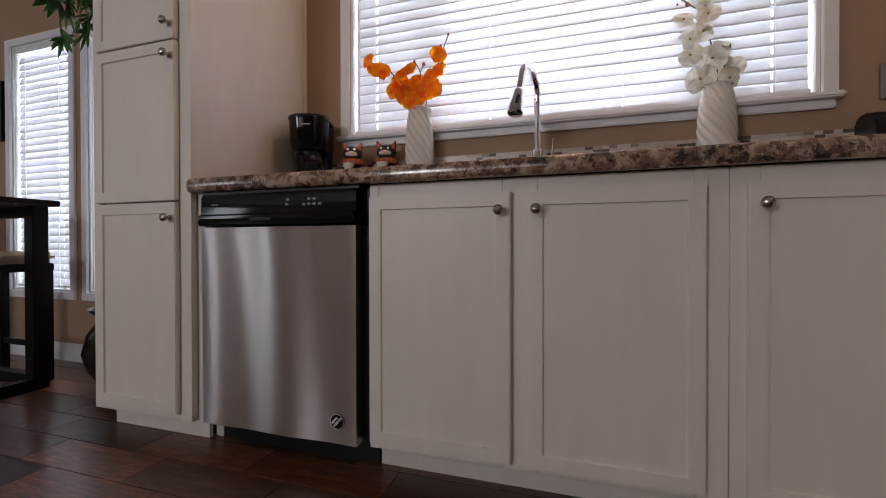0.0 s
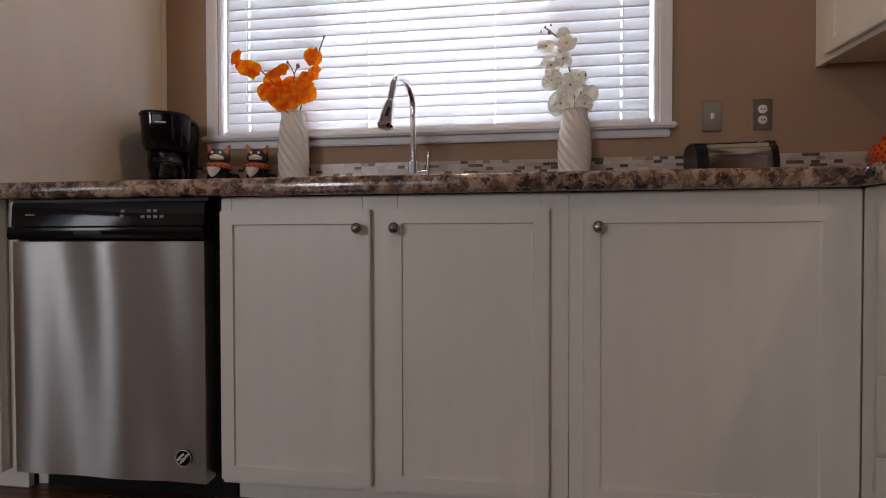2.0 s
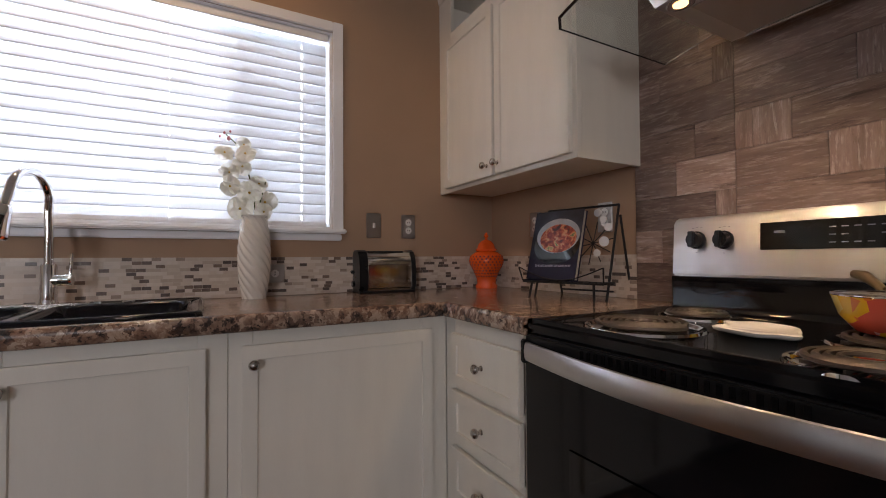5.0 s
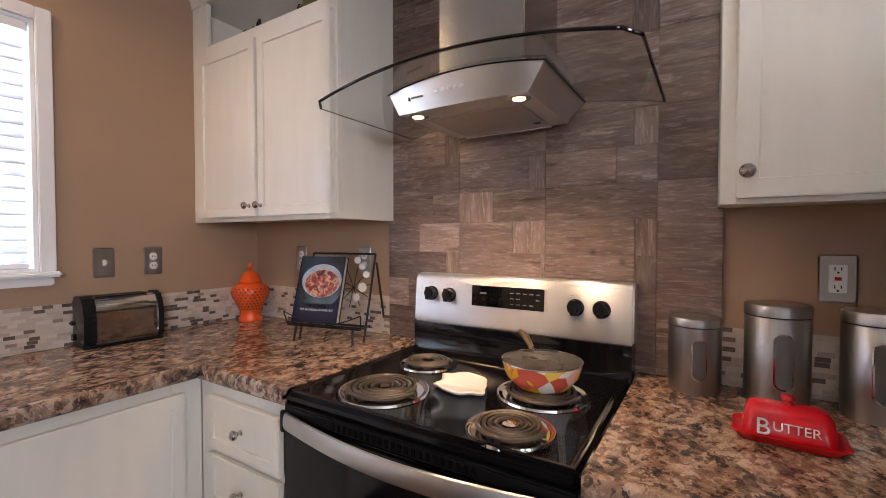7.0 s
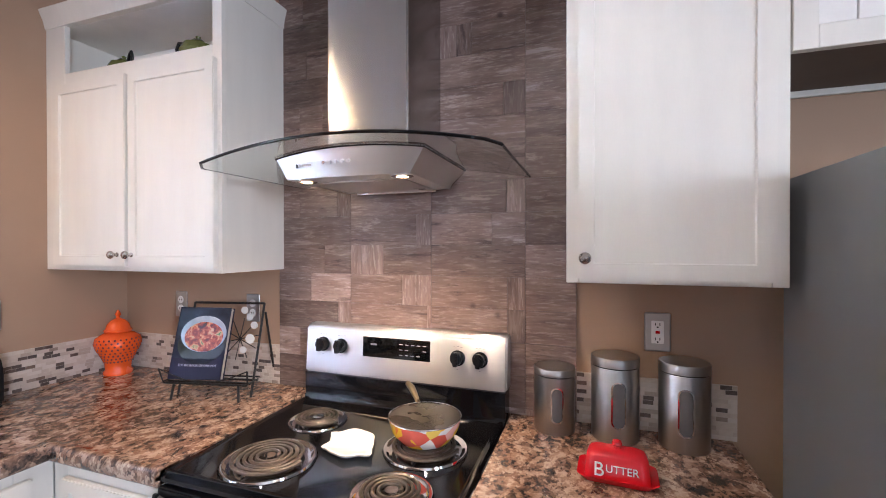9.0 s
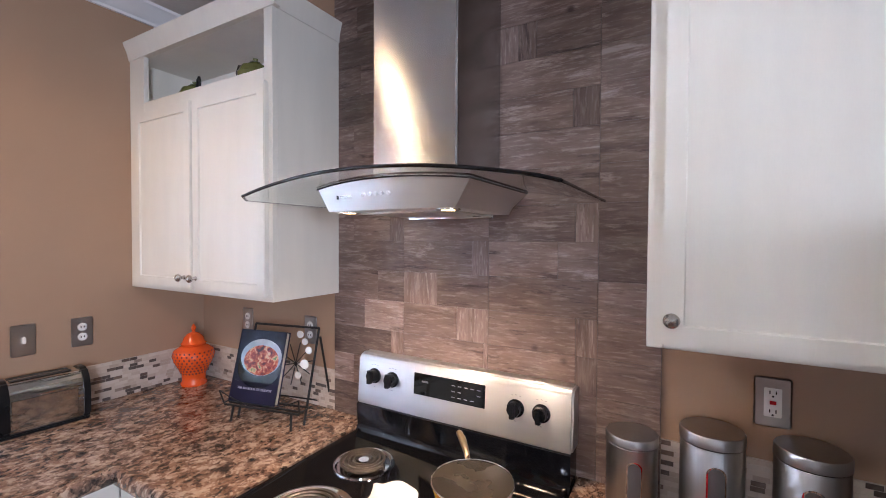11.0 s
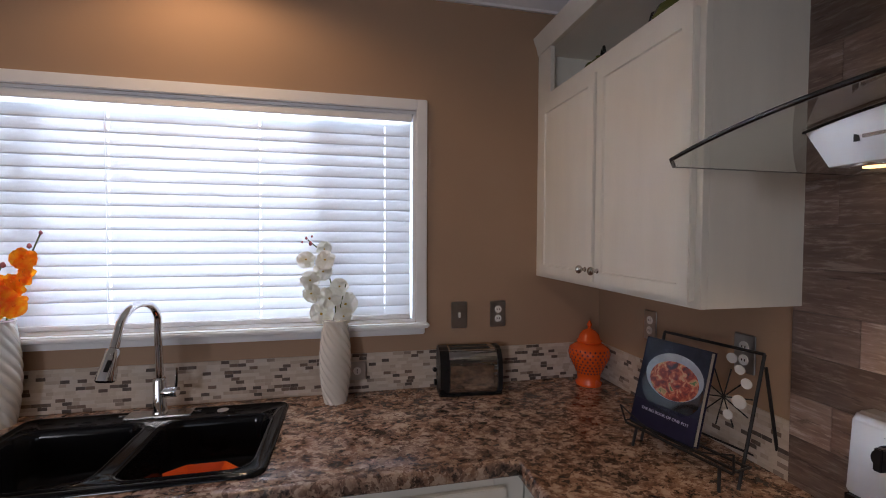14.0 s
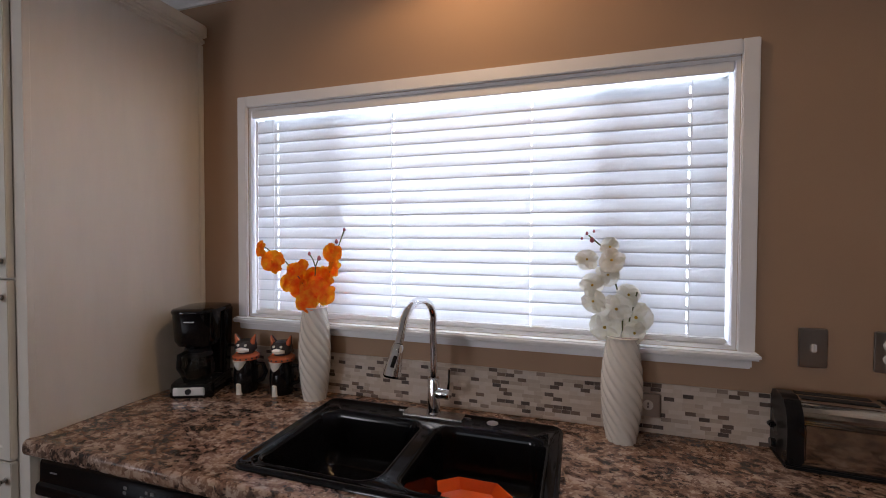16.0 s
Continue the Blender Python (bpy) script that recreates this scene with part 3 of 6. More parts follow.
def knob(parent, x, y, z):
    prof = [(0.0001, 0.0), (0.0085, 0.0), (0.0085, 0.002), (0.0058, 0.004), (0.0055, 0.012), (0.0095, 0.0155), (0.0138, 0.0205), (0.0145, 0.0245), (0.0130, 0.029), (0.0085, 0.0325), (0.0001, 0.0345)]
    bm = lathe(prof, 20)
    bmesh.ops.rotate(bm, verts=list(bm.verts), matrix=Matrix.Rotation(radians(90), 3, "X"))
    bmesh.ops.translate(bm, verts=list(bm.verts), vec=(x, y, z))
    return part("knob", bm, M_NICKEL, parent, "brushed nickel round knob")


def fronts(cab, rows, y=0.0, rail=0.052):
    """Doors or drawers (name, x0, x1, z0, z1, knob x, knob z) on a cabinet."""
    for name, x0, x1, z0, z1, kx, kz in rows:
        bm = shaker(x1 - x0, z1 - z0, rail=rail)
        bmesh.ops.translate(bm, verts=list(bm.verts), vec=(x0, y, z0))
        d = part(name, bm, M_CAB, cab)
        knob(d, kx, y - 0.02, kz)


def base_body(cab, w, d, holes, toe=0.085, h=0.874):
    part("face_frame", boxes(*holes, bevel=0.0015, seg=1), M_CAB, cab)
    part("carcass", boxes((0.001, w - 0.001, 0.02, d, toe, h - 0.003)), M_CAB, cab)
    part("toe_kick", boxes((0.001, w - 0.001, 0.075, 0.09, 0, toe)), M_CAB, cab)


# pantry
pantry = thing("pantry_cabinet", (-1.364, 2.064, 0), "tall cream painted pantry cabinet with three shaker doors", "cabinet")
PW = 0.475
part("face_frame", boxes((0, 0.035, 0, 0.02, 0.085, 2.36), (PW - 0.052, PW, 0, 0.02, 0.085, 2.36), (0.035, PW - 0.052, 0, 0.02, 0.085, 0.105),
                         (0.035, PW - 0.052, 0, 0.02, 2.31, 2.36), bevel=0.0015, seg=1), M_CAB, pantry)
part("carcass", boxes((0.002, PW - 0.003, 0.02, 0.635, 0.085, 2.36)), M_CAB, pantry)
part("corner_strip", boxes((PW - 0.003, PW + 0.014, 0.618, 0.6355, CT + 0.002, 2.36), bevel=0.003), M_CAB, pantry)
part("toe_kick", boxes((0.002, PW - 0.003, 0.075, 0.09, 0, 0.085)), M_CAB, pantry)
part("cornice", boxes((-0.03, PW + 0.028, -0.045, 0.6355, 2.361, 2.385), (-0.04, PW + 0.04, -0.055, 0.6355, 2.385, 2.44), bevel=0.008, seg=3), M_CAB, pantry)
fronts(pantry, [("door", 0.036, 0.425, 0.112, 0.842, 0.402, 0.788), ("door", 0.036, 0.425, 0.848, 1.396, 0.402, 1.345),
                ("door", 0.036, 0.425, 1.403, 2.31, 0.402, 1.453)])

# sink base (two doors) and corner base (one door)
sinkbase = thing("sink_base_cabinet", (-0.222, 2.09, 0), "cream painted sink base cabinet with two shaker doors", "cabinet", "base cabinets")
base_body(sinkbase, 0.93, 0.60, [(0, 0.03, 0, 0.02, 0.085, 0.873), (0.40, 0.493, 0, 0.02, 0.085, 0.873), (0.86, 0.93, 0, 0.02, 0.085, 0.873),
                                 (0.03, 0.40, 0, 0.02, 0.80, 0.873), (0.493, 0.86, 0, 0.02, 0.80, 0.873), (0.03, 0.40, 0, 0.02, 0.085, 0.13), (0.493, 0.86, 0, 0.02, 0.085, 0.13)], h=0.72)
fronts(sinkbase, [("door", 0.007, 0.424, 0.104, 0.834, 0.396, 0.784), ("door", 0.470, 0.880, 0.104, 0.834, 0.493, 0.784)])
corner = thing("corner_base_cabinet", (0.709, 2.09, 0), "cream painted corner base cabinet with one wide door", "cabinet", "base cabinets")
base_body(corner, 1.28, 0.60, [(0, 0.06, 0, 0.02, 0.085, 0.873), (0.57, 0.663, 0, 0.02, 0.085, 0.873), (0.06, 0.57, 0, 0.02, 0.80, 0.873), (0.06, 0.57, 0, 0.02, 0.085, 0.13)])
fronts(corner, [("door", 0.033, 0.603, 0.104, 0.832, 0.060, 0.784)])
# drawer base on the stove wall; its face looks along -x
drawers = thing("drawer_base_cabinet", (1.373, 2.088, 0), "cream painted four-drawer base cabinet beside the stove", "cabinet", "base cabinets", rz=-90)
part("face_frame", boxes((0, 0.06, 0, 0.02, 0.085, 0.873), (0.41, 0.448, 0, 0.02, 0.085, 0.873), (0.06, 0.41, 0, 0.02, 0.815, 0.873), (0.06, 0.41, 0, 0.02, 0.635, 0.66),
                         (0.06, 0.41, 0, 0.02, 0.455, 0.48), (0.06, 0.41, 0, 0.02, 0.27, 0.30), (0.06, 0.41, 0, 0.02, 0.085, 0.115), bevel=0.0015, seg=1), M_CAB, drawers)
part("carcass", boxes((0.002, 0.447, 0.02, 0.62, 0.085, 0.873)), M_CAB, drawers)
part("toe_kick", boxes((0.002, 0.447, 0.075, 0.09, 0, 0.085)), M_CAB, drawers)
fronts(drawers, [("drawer_front", 0.060, 0.408, 0.658, 0.822, 0.239, 0.745), ("drawer_front", 0.060, 0.408, 0.478, 0.640, 0.237, 0.562),
                 ("drawer_front", 0.060, 0.408, 0.295, 0.458, 0.237, 0.378), ("drawer_front", 0.060, 0.408, 0.108, 0.275, 0.237, 0.193)], rail=0.048)
rbase = thing("base_cabinet", (1.373, 0.868, 0), "cream painted base cabinet between stove and fridge", "cabinet", "base cabinets", rz=-90)
base_body(rbase, 0.64, 0.62, [(0, 0.04, 0, 0.02, 0.085, 0.873), (0.60, 0.64, 0, 0.02, 0.085, 0.873), (0.04, 0.60, 0, 0.02, 0.815, 0.873), (0.04, 0.60, 0, 0.02, 0.085, 0.115)])
fronts(rbase, [("drawer_front", 0.03, 0.61, 0.658, 0.822, 0.32, 0.745), ("door", 0.03, 0.315, 0.105, 0.64, 0.29, 0.59), ("door", 0.325, 0.61, 0.105, 0.64, 0.35, 0.59)])


def upper(name, y0, y1, label, doors, niche):
    """A wall cabinet on the stove wall with an open niche above its doors; local x runs from y1 towards y0."""
    w = y1 - y0
    c = thing(name, (1.684, y1, 1.381), label, "cabinet", "wall cabinets", rz=-90)
    H, N0, N1, T = 1.04, 0.772, 0.962, 0.963
    l, r = niche
    part("face_frame", boxes((0, l, 0, 0.02, 0, T), (r, w, 0, 0.02, 0, T), (l, r, 0, 0.02, 0, 0.03), (l, r, 0, 0.02, 0.70, N0), bevel=0.0015, seg=1), M_CAB, c)
    part("side_panel", boxes((0.0005, 0.016, 0.02, 0.3155, 0.012, T)), M_CAB, c)
    part("side_panel", boxes((w - 0.016, w - 0.0005, 0.02, 0.3155, 0.0005, T)), M_CAB, c)
    part("carcass", boxes((0.016, w - 0.016, 0.0205, 0.3155, 0.012, N0 - 0.002)), M_CAB, c)
    part("back_panel", boxes((0.016, w - 0.016, 0.300, 0.3155, N0 - 0.002, T)), M_CABIN, c)
    part("back_rail", boxes((0.016, w - 0.016, 0.288, 0.300, N0 + 0.12, T)), M_CABIN, c)
    part("top_panel", boxes((0.0, w, 0.0205, 0.3155, T, T + 0.012)), M_CABIN, c)
    part("cornice", extrude_profile([(0.02, T), (-0.003, T), (-0.006, T + 0.01), (-0.010, T + 0.03), (-0.022, T + 0.058), (-0.026, T + 0.072), (0.02, T + 0.072)], "x", 0, w + 0.018), M_CAB, c)
    part("cornice_return", extrude_profile([(w, T + 0.012), (w, T), (w + 0.003, T), (w + 0.006, T + 0.03), (w + 0.018, T + 0.072), (w, T + 0.072)], "y", 0.02, 0.3155), M_CAB, c)
    fronts(c, doors)
    return c


upper("wall_cabinet", 1.787, 2.698, "cream wall cabinet with two doors and an open niche", [("door", 0.072, 0.474, 0.018, 0.722, 0.436, 0.061), ("door", 0.490, 0.895, 0.018, 0.722, 0.510, 0.061)], (0.115, 0.87))
upper("wall_cabinet", 0.218, 0.680, "cream wall cabinet with one door beside the fridge", [("door", 0.027, 0.434, 0.011, 0.722, 0.045, 0.062)], (0.03, 0.43))
ofr = thing("over_fridge_cabinet", (1.684, 0.215, 1.887), "cream cabinet above the fridge", "cabinet", "wall cabinets", rz=-90)
part("face_frame", boxes((0, 0.045, -0.004, 0.016, 0, 0.53), (0.885, 0.93, -0.004, 0.016, 0, 0.53), (0.045, 0.885, -0.004, 0.016, 0, 0.050), (0.045, 0.885, -0.004, 0.016, 0.47, 0.53), bevel=0.0015, seg=1), M_CAB, ofr)
part("carcass", boxes((0.001, 0.93, 0.0165, 0.3155, 0.018, 0.53)), M_CAB, ofr)
part("bottom_panel", boxes((0.001, 0.93, 0.0165, 0.300, 0.004, 0.0175)), M_SHADEBOARD, ofr, "brown underside board, darkened for shade")
part("rear_cleat", boxes((0.001, 0.93, 0.301, 0.3155, -0.012, 0.0175), bevel=0.002), M_CAB, ofr)
for k in range(12):
    part("bead_board", boxes((0.046 + 0.070 * k, 0.114 + 0.070 * k, 0.008, 0.0164, 0.051, 0.469), bevel=0.002, seg=1), M_CABIN, ofr)

# refrigerator
fridge = thing("refrigerator", (1.15, -0.72, 0), "dark grey refrigerator seen from its side", "refrigerator")
part("cabinet_body", boxes((0.06, 0.665, 0, 0.905, 0.03, 1.63), bevel=0.006), M_FRIDGE, fridge)
part("door", boxes((0, 0.055, 0.004, 0.45, 0.06, 1.62), bevel=0.01), M_STEEL, fridge)
part("door", boxes((0, 0.055, 0.456, 0.90, 0.06, 1.62), bevel=0.01), M_STEEL, fridge)
part("base_grille", boxes((0.05, 0.66, 0.01, 0.895, 0, 0.03)), M_BLACKP, fridge)


# worktops: rounded front edge, sink cut-out
NOSE = [(0.052, 0.0004), (0.036, 0.0012), (0.024, 0.0042), (0.014, 0.0058), (0.007, 0.0045), (0.002, 0.0005), (-0.001, -0.006), (-0.002, -0.014), (-0.002, -0.026), (0.000, -0.034),
        (0.004, -0.0395), (0.010, -0.0415), (0.018, -0.0415), (0.018, -0.036), (0.052, -0.036)]


def worktop(name, xs, ys, keep, front, runs, label):
    bm = bmesh.new()
    vert = {}
    for i, x in enumerate(xs):
        for j, y in enumerate(ys):
            vert[i, j] = bm.verts.new((x, y, CT))
    faces = []
    for i in range(len(xs) - 1):
        for j in range(len(ys) - 1):
            if keep((xs[i] + xs[i + 1]) / 2, (ys[j] + ys[j + 1]) / 2):
                faces.append(bm.faces.new((vert[i, j], vert[i + 1, j], vert[i + 1, j + 1], vert[i, j + 1])))
    bmesh.ops.delete(bm, geom=[v for v in bm.verts if not v.link_faces], context="VERTS")
    ext = bmesh.ops.extrude_face_region(bm, geom=faces)
    bmesh.ops.translate(bm, verts=[g for g in ext["geom"] if isinstance(g, bmesh.types.BMVert)], vec=(0, 0, -0.038))
    bmesh.ops.recalc_face_normals(bm, faces=list(bm.faces))
    edges = [e for e in bm.edges if all(front(*v.co.xy) for v in e.verts) and abs(e.verts[0].co.z - e.verts[1].co.z) < 1e-4]
    bmesh.ops.bevel(bm, geom=edges, offset=0.014, segments=5, affect="EDGES")
    top = thing(name, (0, 0, 0), label, "countertop")
    part("slab", bm, M_GRANITE, top)
    for axis, line, p0, p1 in runs:
        part("front_edge", extrude_profile([(line + o, CT + u) for o, u in NOSE], axis, p0, p1), M_GRANITE, top, "rolled drip-stop front edge", smooth=60)
    return top


worktop("countertop", (-0.886, -0.17, 0.63, 1.334, 1.999), (1.636, 2.047, 2.145, 2.605, 2.699),
        lambda x, y: (y > 2.047 or x > 1.334) and not (-0.17 < x < 0.63 and 2.145 < y < 2.605),
        lambda x, y: (abs(y - 2.047) < 1e-4 and x < 1.335) or (abs(x - 1.334) < 1e-4 and y < 2.048),
        [("x", 2.047, -0.8875, 1.350), ("y", 1.334, 1.636, 2.062)], "brown mottled stone-look laminate countertop with sink")
worktop("countertop", (1.334, 1.999), (0.228, 0.872), lambda x, y: True, lambda x, y: abs(x - 1.334) < 1e-4 or abs(y - 0.228) < 1e-4, [("y", 1.334, 0.2275, 0.872)],
        "short brown mottled laminate countertop beside the fridge")

# dishwasher
dw = thing("dishwasher", (-0.850, 2.09, 0), "stainless steel dishwasher with black control panel", "dishwasher")
part("tub", boxes((0.004, 0.622, 0.02, 0.60, 0.10, 0.868)), M_BLACKP, dw)
part("toe_panel", boxes((0.004, 0.622, 0.07, 0.085, 0.0, 0.10)), M_BLACKP, dw)
bm = bmesh.new()
NX, NZ = 40, 24
gv = [[bm.verts.new((0.006 + 0.588 * i / NX, -0.022 - 0.0022 * math.sin(math.pi * i / NX) - 0.0026 * math.sin(13 * i / NX + 0.9 * (j / NZ) ** 2 + 0.4),
                     0.09 + 0.662 * j / NZ)) for j in range(NZ + 1)] for i in range(NX + 1)]
for i in range(NX):
    for j in range(NZ):
        bm.faces.new((gv[i][j], gv[i + 1][j], gv[i + 1][j + 1], gv[i][j + 1]))
rim = [e for e in bm.edges if e.is_boundary]
ext = bmesh.ops.extrude_edge_only(bm, edges=rim)
for v in ext["geom"]:
    if isinstance(v, bmesh.types.BMVert):
        v.co.y = 0.018
part("door", bm, M_STEELV, dw, "curved brushed steel door", smooth=50)
part("control_panel", extrude_profile([(-0.034, 0.758), (-0.038, 0.766), (-0.036, 0.790), (-0.026, 0.796), (-0.024, 0.850), (-0.020, 0.862), (0.018, 0.862), (0.018, 0.756), (-0.02, 0.756)], "x", 0.004, 0.596), M_BLACK, dw, "glossy black control panel")
part("panel_top", boxes((0.002, 0.604, -0.020, 0.018, 0.8625, 0.871), bevel=0.002), M_BLACKP, dw)
part("pull_pocket", boxes((0.215, 0.300, -0.0395, -0.0365, 0.772, 0.782), bevel=0.001), M_SLOT, dw, "dark pull pocket")
for bx, bz in ((0.345, 0.822), (0.348, 0.836), (0.408, 0.820), (0.427, 0.820), (0.446, 0.820), (0.465, 0.820), (0.427, 0.836), (0.446, 0.836)):
    part("button", boxes((bx, bx + 0.012, -0.0268, -0.0235, bz - 0.004, bz + 0.004), bevel=0.001), M_MARK, dw)
part("brand_plate", boxes((0.050, 0.078, -0.0262, -0.0235, 0.826, 0.830)), M_MARK, dw)
stick = part("sticker", tube([(0.530, -0.0235, 0.160), (0.530, -0.0275, 0.160)], 0.024, 24), M_BLACK, dw, "round black and white sticker")
part("sticker_ring", tube([(0.530 + 0.0225 * math.cos(math.pi * k / 12), -0.0277, 0.160 + 0.0225 * math.sin(math.pi * k / 12)) for k in range(24)], 0.0012, 5, None, True), M_GLOW, stick)
for dx, dz, ln in ((-0.006, 0.006, 0.010), (0.004, 0.001, 0.013), (-0.003, -0.008, 0.009), (0.011, 0.009, 0.006), (-0.013, -0.003, 0.006)):
    bmx = boxes((-ln, ln, -0.0010, 0.0006, -0.0028, 0.0028))
    bmesh.ops.rotate(bmx, verts=list(bmx.verts), matrix=Matrix.Rotation(radians(-40), 3, "Y"))
    bmesh.ops.translate(bmx, verts=list(bmx.verts), vec=(0.530 + dx, -0.0279, 0.160 + dz))
    part("stripe", bmx, M_GLOW, stick)
filler = thing("filler_strip", (-0.93, 2.09, 0), "cream filler strip beside the dishwasher", "trim", kind="structure")
part("strip", boxes((0.0415, 0.074, 0.0, 0.02, 0.085, 0.8755), (0.0415, 0.074, 0.075, 0.09, 0, 0.085)), M_CAB, filler)

# electric range; local x runs towards -y, its face looks along -x
rng_ = thing("electric_range", (1.338, 1.634, 0), "black and stainless electric range with coil burners", "stove", rz=-90)
RW, RD = 0.76, 0.66
part("body", boxes((0.003, RW - 0.003, 0.03, 0.64, 0.0, 0.880)), M_BLACK, rng_)
bm = boxes((0, RW, 0.0, 0.60, 0.882, 0.916))
bmesh.ops.bevel(bm, geom=list(bm.edges), offset=0.012, segments=4, affect="EDGES")
tops = [f for f in bm.faces if f.calc_center_median().z > 0.9155 and f.calc_area() > 0.1]
bmesh.ops.inset_region(bm, faces=tops, thickness=0.012, depth=0)
bmesh.ops.inset_region(bm, faces=tops, thickness=0.012, depth=0)
bmesh.ops.translate(bm, verts=list({v for f in tops for v in f.verts}), vec=(0, 0, -0.006))
part("cooktop", bm, M_BLACK, rng_, "glossy black enamel cooktop")
part("backguard_riser", extrude_profile([(0.566, 0.905), (0.580, 0.925), (0.576, 1.005), (0.66, 1.005), (0.66, 0.905)], "x", 0.004, RW - 0.004), M_BLACK, rng_)
bm = extrude_profile([(0.580, 1.006), (0.592, 1.165), (0.606, 1.182), (0.655, 1.182), (0.655, 1.006)], "x", 0.0, RW)
bmesh.ops.bevel(bm, geom=list(bm.edges), offset=0.006, segments=3, affect="EDGES")
panel = part("control_panel", bm, M_STEEL, rng_, "brushed steel control panel")


def on_panel(bm, x, z, lift=0.0):
    """Set a piece, built facing -y about the origin, on the leaning control panel."""
    t = math.atan2(0.012, 0.159)
    bmesh.ops.rotate(bm, verts=list(bm.verts), matrix=Matrix.Rotation(-t, 3, "X"))
    bmesh.ops.translate(bm, verts=list(bm.verts), vec=(x, 0.580 + 0.012 * (z - 1.006) / 0.159 - lift, z))
    return bm


for x, z in ((0.076, 1.112), (0.152, 1.110), (0.596, 1.102), (0.672, 1.102)):
    bmk = lathe([(0.0001, 0), (0.026, 0), (0.026, 0.004), (0.021, 0.006), (0.019, 0.026), (0.0001, 0.027)], 24)
    bmesh.ops.rotate(bmk, verts=list(bmk.verts), matrix=Matrix.Rotation(radians(90), 3, "X"))
    for tx, tz in ((-0.012, 0.036), (0.0, 0.038), (0.012, 0.036), (0.0, -0.037)):
        part("dial_mark", on_panel(boxes((tx - 0.003, tx + 0.003, -0.0006, 0.0004, tz - 0.0007, tz + 0.0007)), x, z), M_MARK, panel)
    kn = part("knob", on_panel(bmk, x, z), M_BLACKP, panel, "black burner knob")
    part("grip", on_panel(boxes((-0.0075, 0.0075, -0.038, -0.020, -0.023, 0.023), bevel=0.002), x, z), M_BLACKP, kn)
disp = part("display", on_panel(boxes((-0.1285, 0.1285, -0.0025, 0.002, -0.035, 0.035), bevel=0.001), 0.37, 1.115), M_DARKGLASS, panel, "black glass clock display")
rr = random.Random(3)
for i in range(5):
    for j in range(3):
        if rr.random() < 0.8:
            part("display_mark", on_panel(boxes((-0.006, 0.006, -0.0034, -0.0026, -0.0012, 0.0012)), 0.39 + 0.022 * i, 1.095 + 0.018 * j), M_MARK, disp)
part("display_clock", on_panel(boxes((-0.012, 0.012, -0.0034, -0.0026, -0.003, 0.003)), 0.285, 1.125), M_MARK, disp)
part("oven_door", boxes((0.006, RW - 0.006, -0.008, 0.03, 0.17, 0.846), bevel=0.006), M_BLACK, rng_)
part("oven_window", boxes((0.15, RW - 0.15, -0.011, -0.007, 0.33, 0.66), bevel=0.002), M_DARKGLASS, rng_)
part("vent_trim", boxes((0.004, RW - 0.004, -0.004, 0.03, 0.848, 0.880), bevel=0.004), M_BLACKP, rng_)
for i in range(22):
    part("vent_slot", boxes((0.18 + 0.018 * i, 0.188 + 0.018 * i, -0.006, -0.0035, 0.855, 0.872)), M_BLACK, rng_)
bm = bmesh.new()
rows_ = []
for k in range(25):
    hx, bow = 0.016 + (RW - 0.032) * k / 24, -0.012 - 0.046 * math.sin(math.pi * k / 24)
    rows_.append([bm.verts.new((hx, bow + dy, z)) for dy, z in ((0, 0.819), (-0.0045, 0.828), (-0.0055, 0.840), (-0.0045, 0.853), (0, 0.862), (0.006, 0.863), (0.006, 0.818))])
for a_, b_ in zip(rows_, rows_[1:]):
    for q in range(7):
        bm.faces.new((a_[q], b_[q], b_[(q + 1) % 7], a_[(q + 1) % 7]))
bm.faces.new(rows_[0])
bm.faces.new(rows_[-1][::-1])
bmesh.ops.recalc_face_normals(bm, faces=list(bm.faces))
part("door_handle", bm, M_STEEL, rng_, "bowed flat steel oven handle", smooth=40)
for x in (0.0085, RW - 0.0085):
    part("handle_mount", boxes((x - 0.0075, x + 0.0075, -0.016, -0.0045, 0.812, 0.868), bevel=0.003), M_BLACKP, rng_)
part("storage_drawer", boxes((0.006, RW - 0.006, -0.010, 0.03, 0.03, 0.16), bevel=0.006), M_BLACK, rng_)


def burner(x, y, r):
    b = part("burner", lathe([(r * 0.99, 0.9105), (r * 1.06, 0.9155), (r * 1.13, 0.916), (r * 1.15, 0.9105), (r * 1.16, 0.9105)], 40, None, x, y), M_CHROME, rng_, "coil burner with chrome drip pan")
    bmd = bmesh.new()
    lathe([(r * 1.0, 0.9108), (r * 0.8, 0.9106), (0.02, 0.9105)], 36, bmd, x, y)
    part("drip_pan", bmd, M_CHROME, b)
    turns = 4 if r < 0.09 else 5
    pts = [(x + (0.022 + (r - 0.030) * k / (turns * 28)) * math.cos(2 * math.pi * k / 28), y + (0.022 + (r - 0.030) * k / (turns * 28)) * math.sin(2 * math.pi * k / 28), 0.9235) for k in range(turns * 28 + 1)]
    part("coil", tube(pts, 0.0052, 6), M_COIL, b, "dark spiral heating coil")
    part("cap", disc(bmesh.new(), x, y, 0.921, 0.016, 0.004, 16), M_CHROME, b)
    part("spider", boxes((x - r * 0.95, x + r * 0.95, y - 0.0015, y + 0.0015, 0.913, 0.9185), (x - 0.0015, x + 0.0015, y - r * 0.95, y - 0.003, 0.913, 0.9185), (x - 0.0015, x + 0.0015, y + 0.003, y + r * 0.95, 0.913, 0.9185)), M_COIL, b)


for bx, by, br in ((1.483, 1.418, 0.105), (1.742, 1.452, 0.080), (1.442, 1.045, 0.082), (1.675, 1.055, 0.102)):
    burner(1.634 - by, bx - 1.338, br)

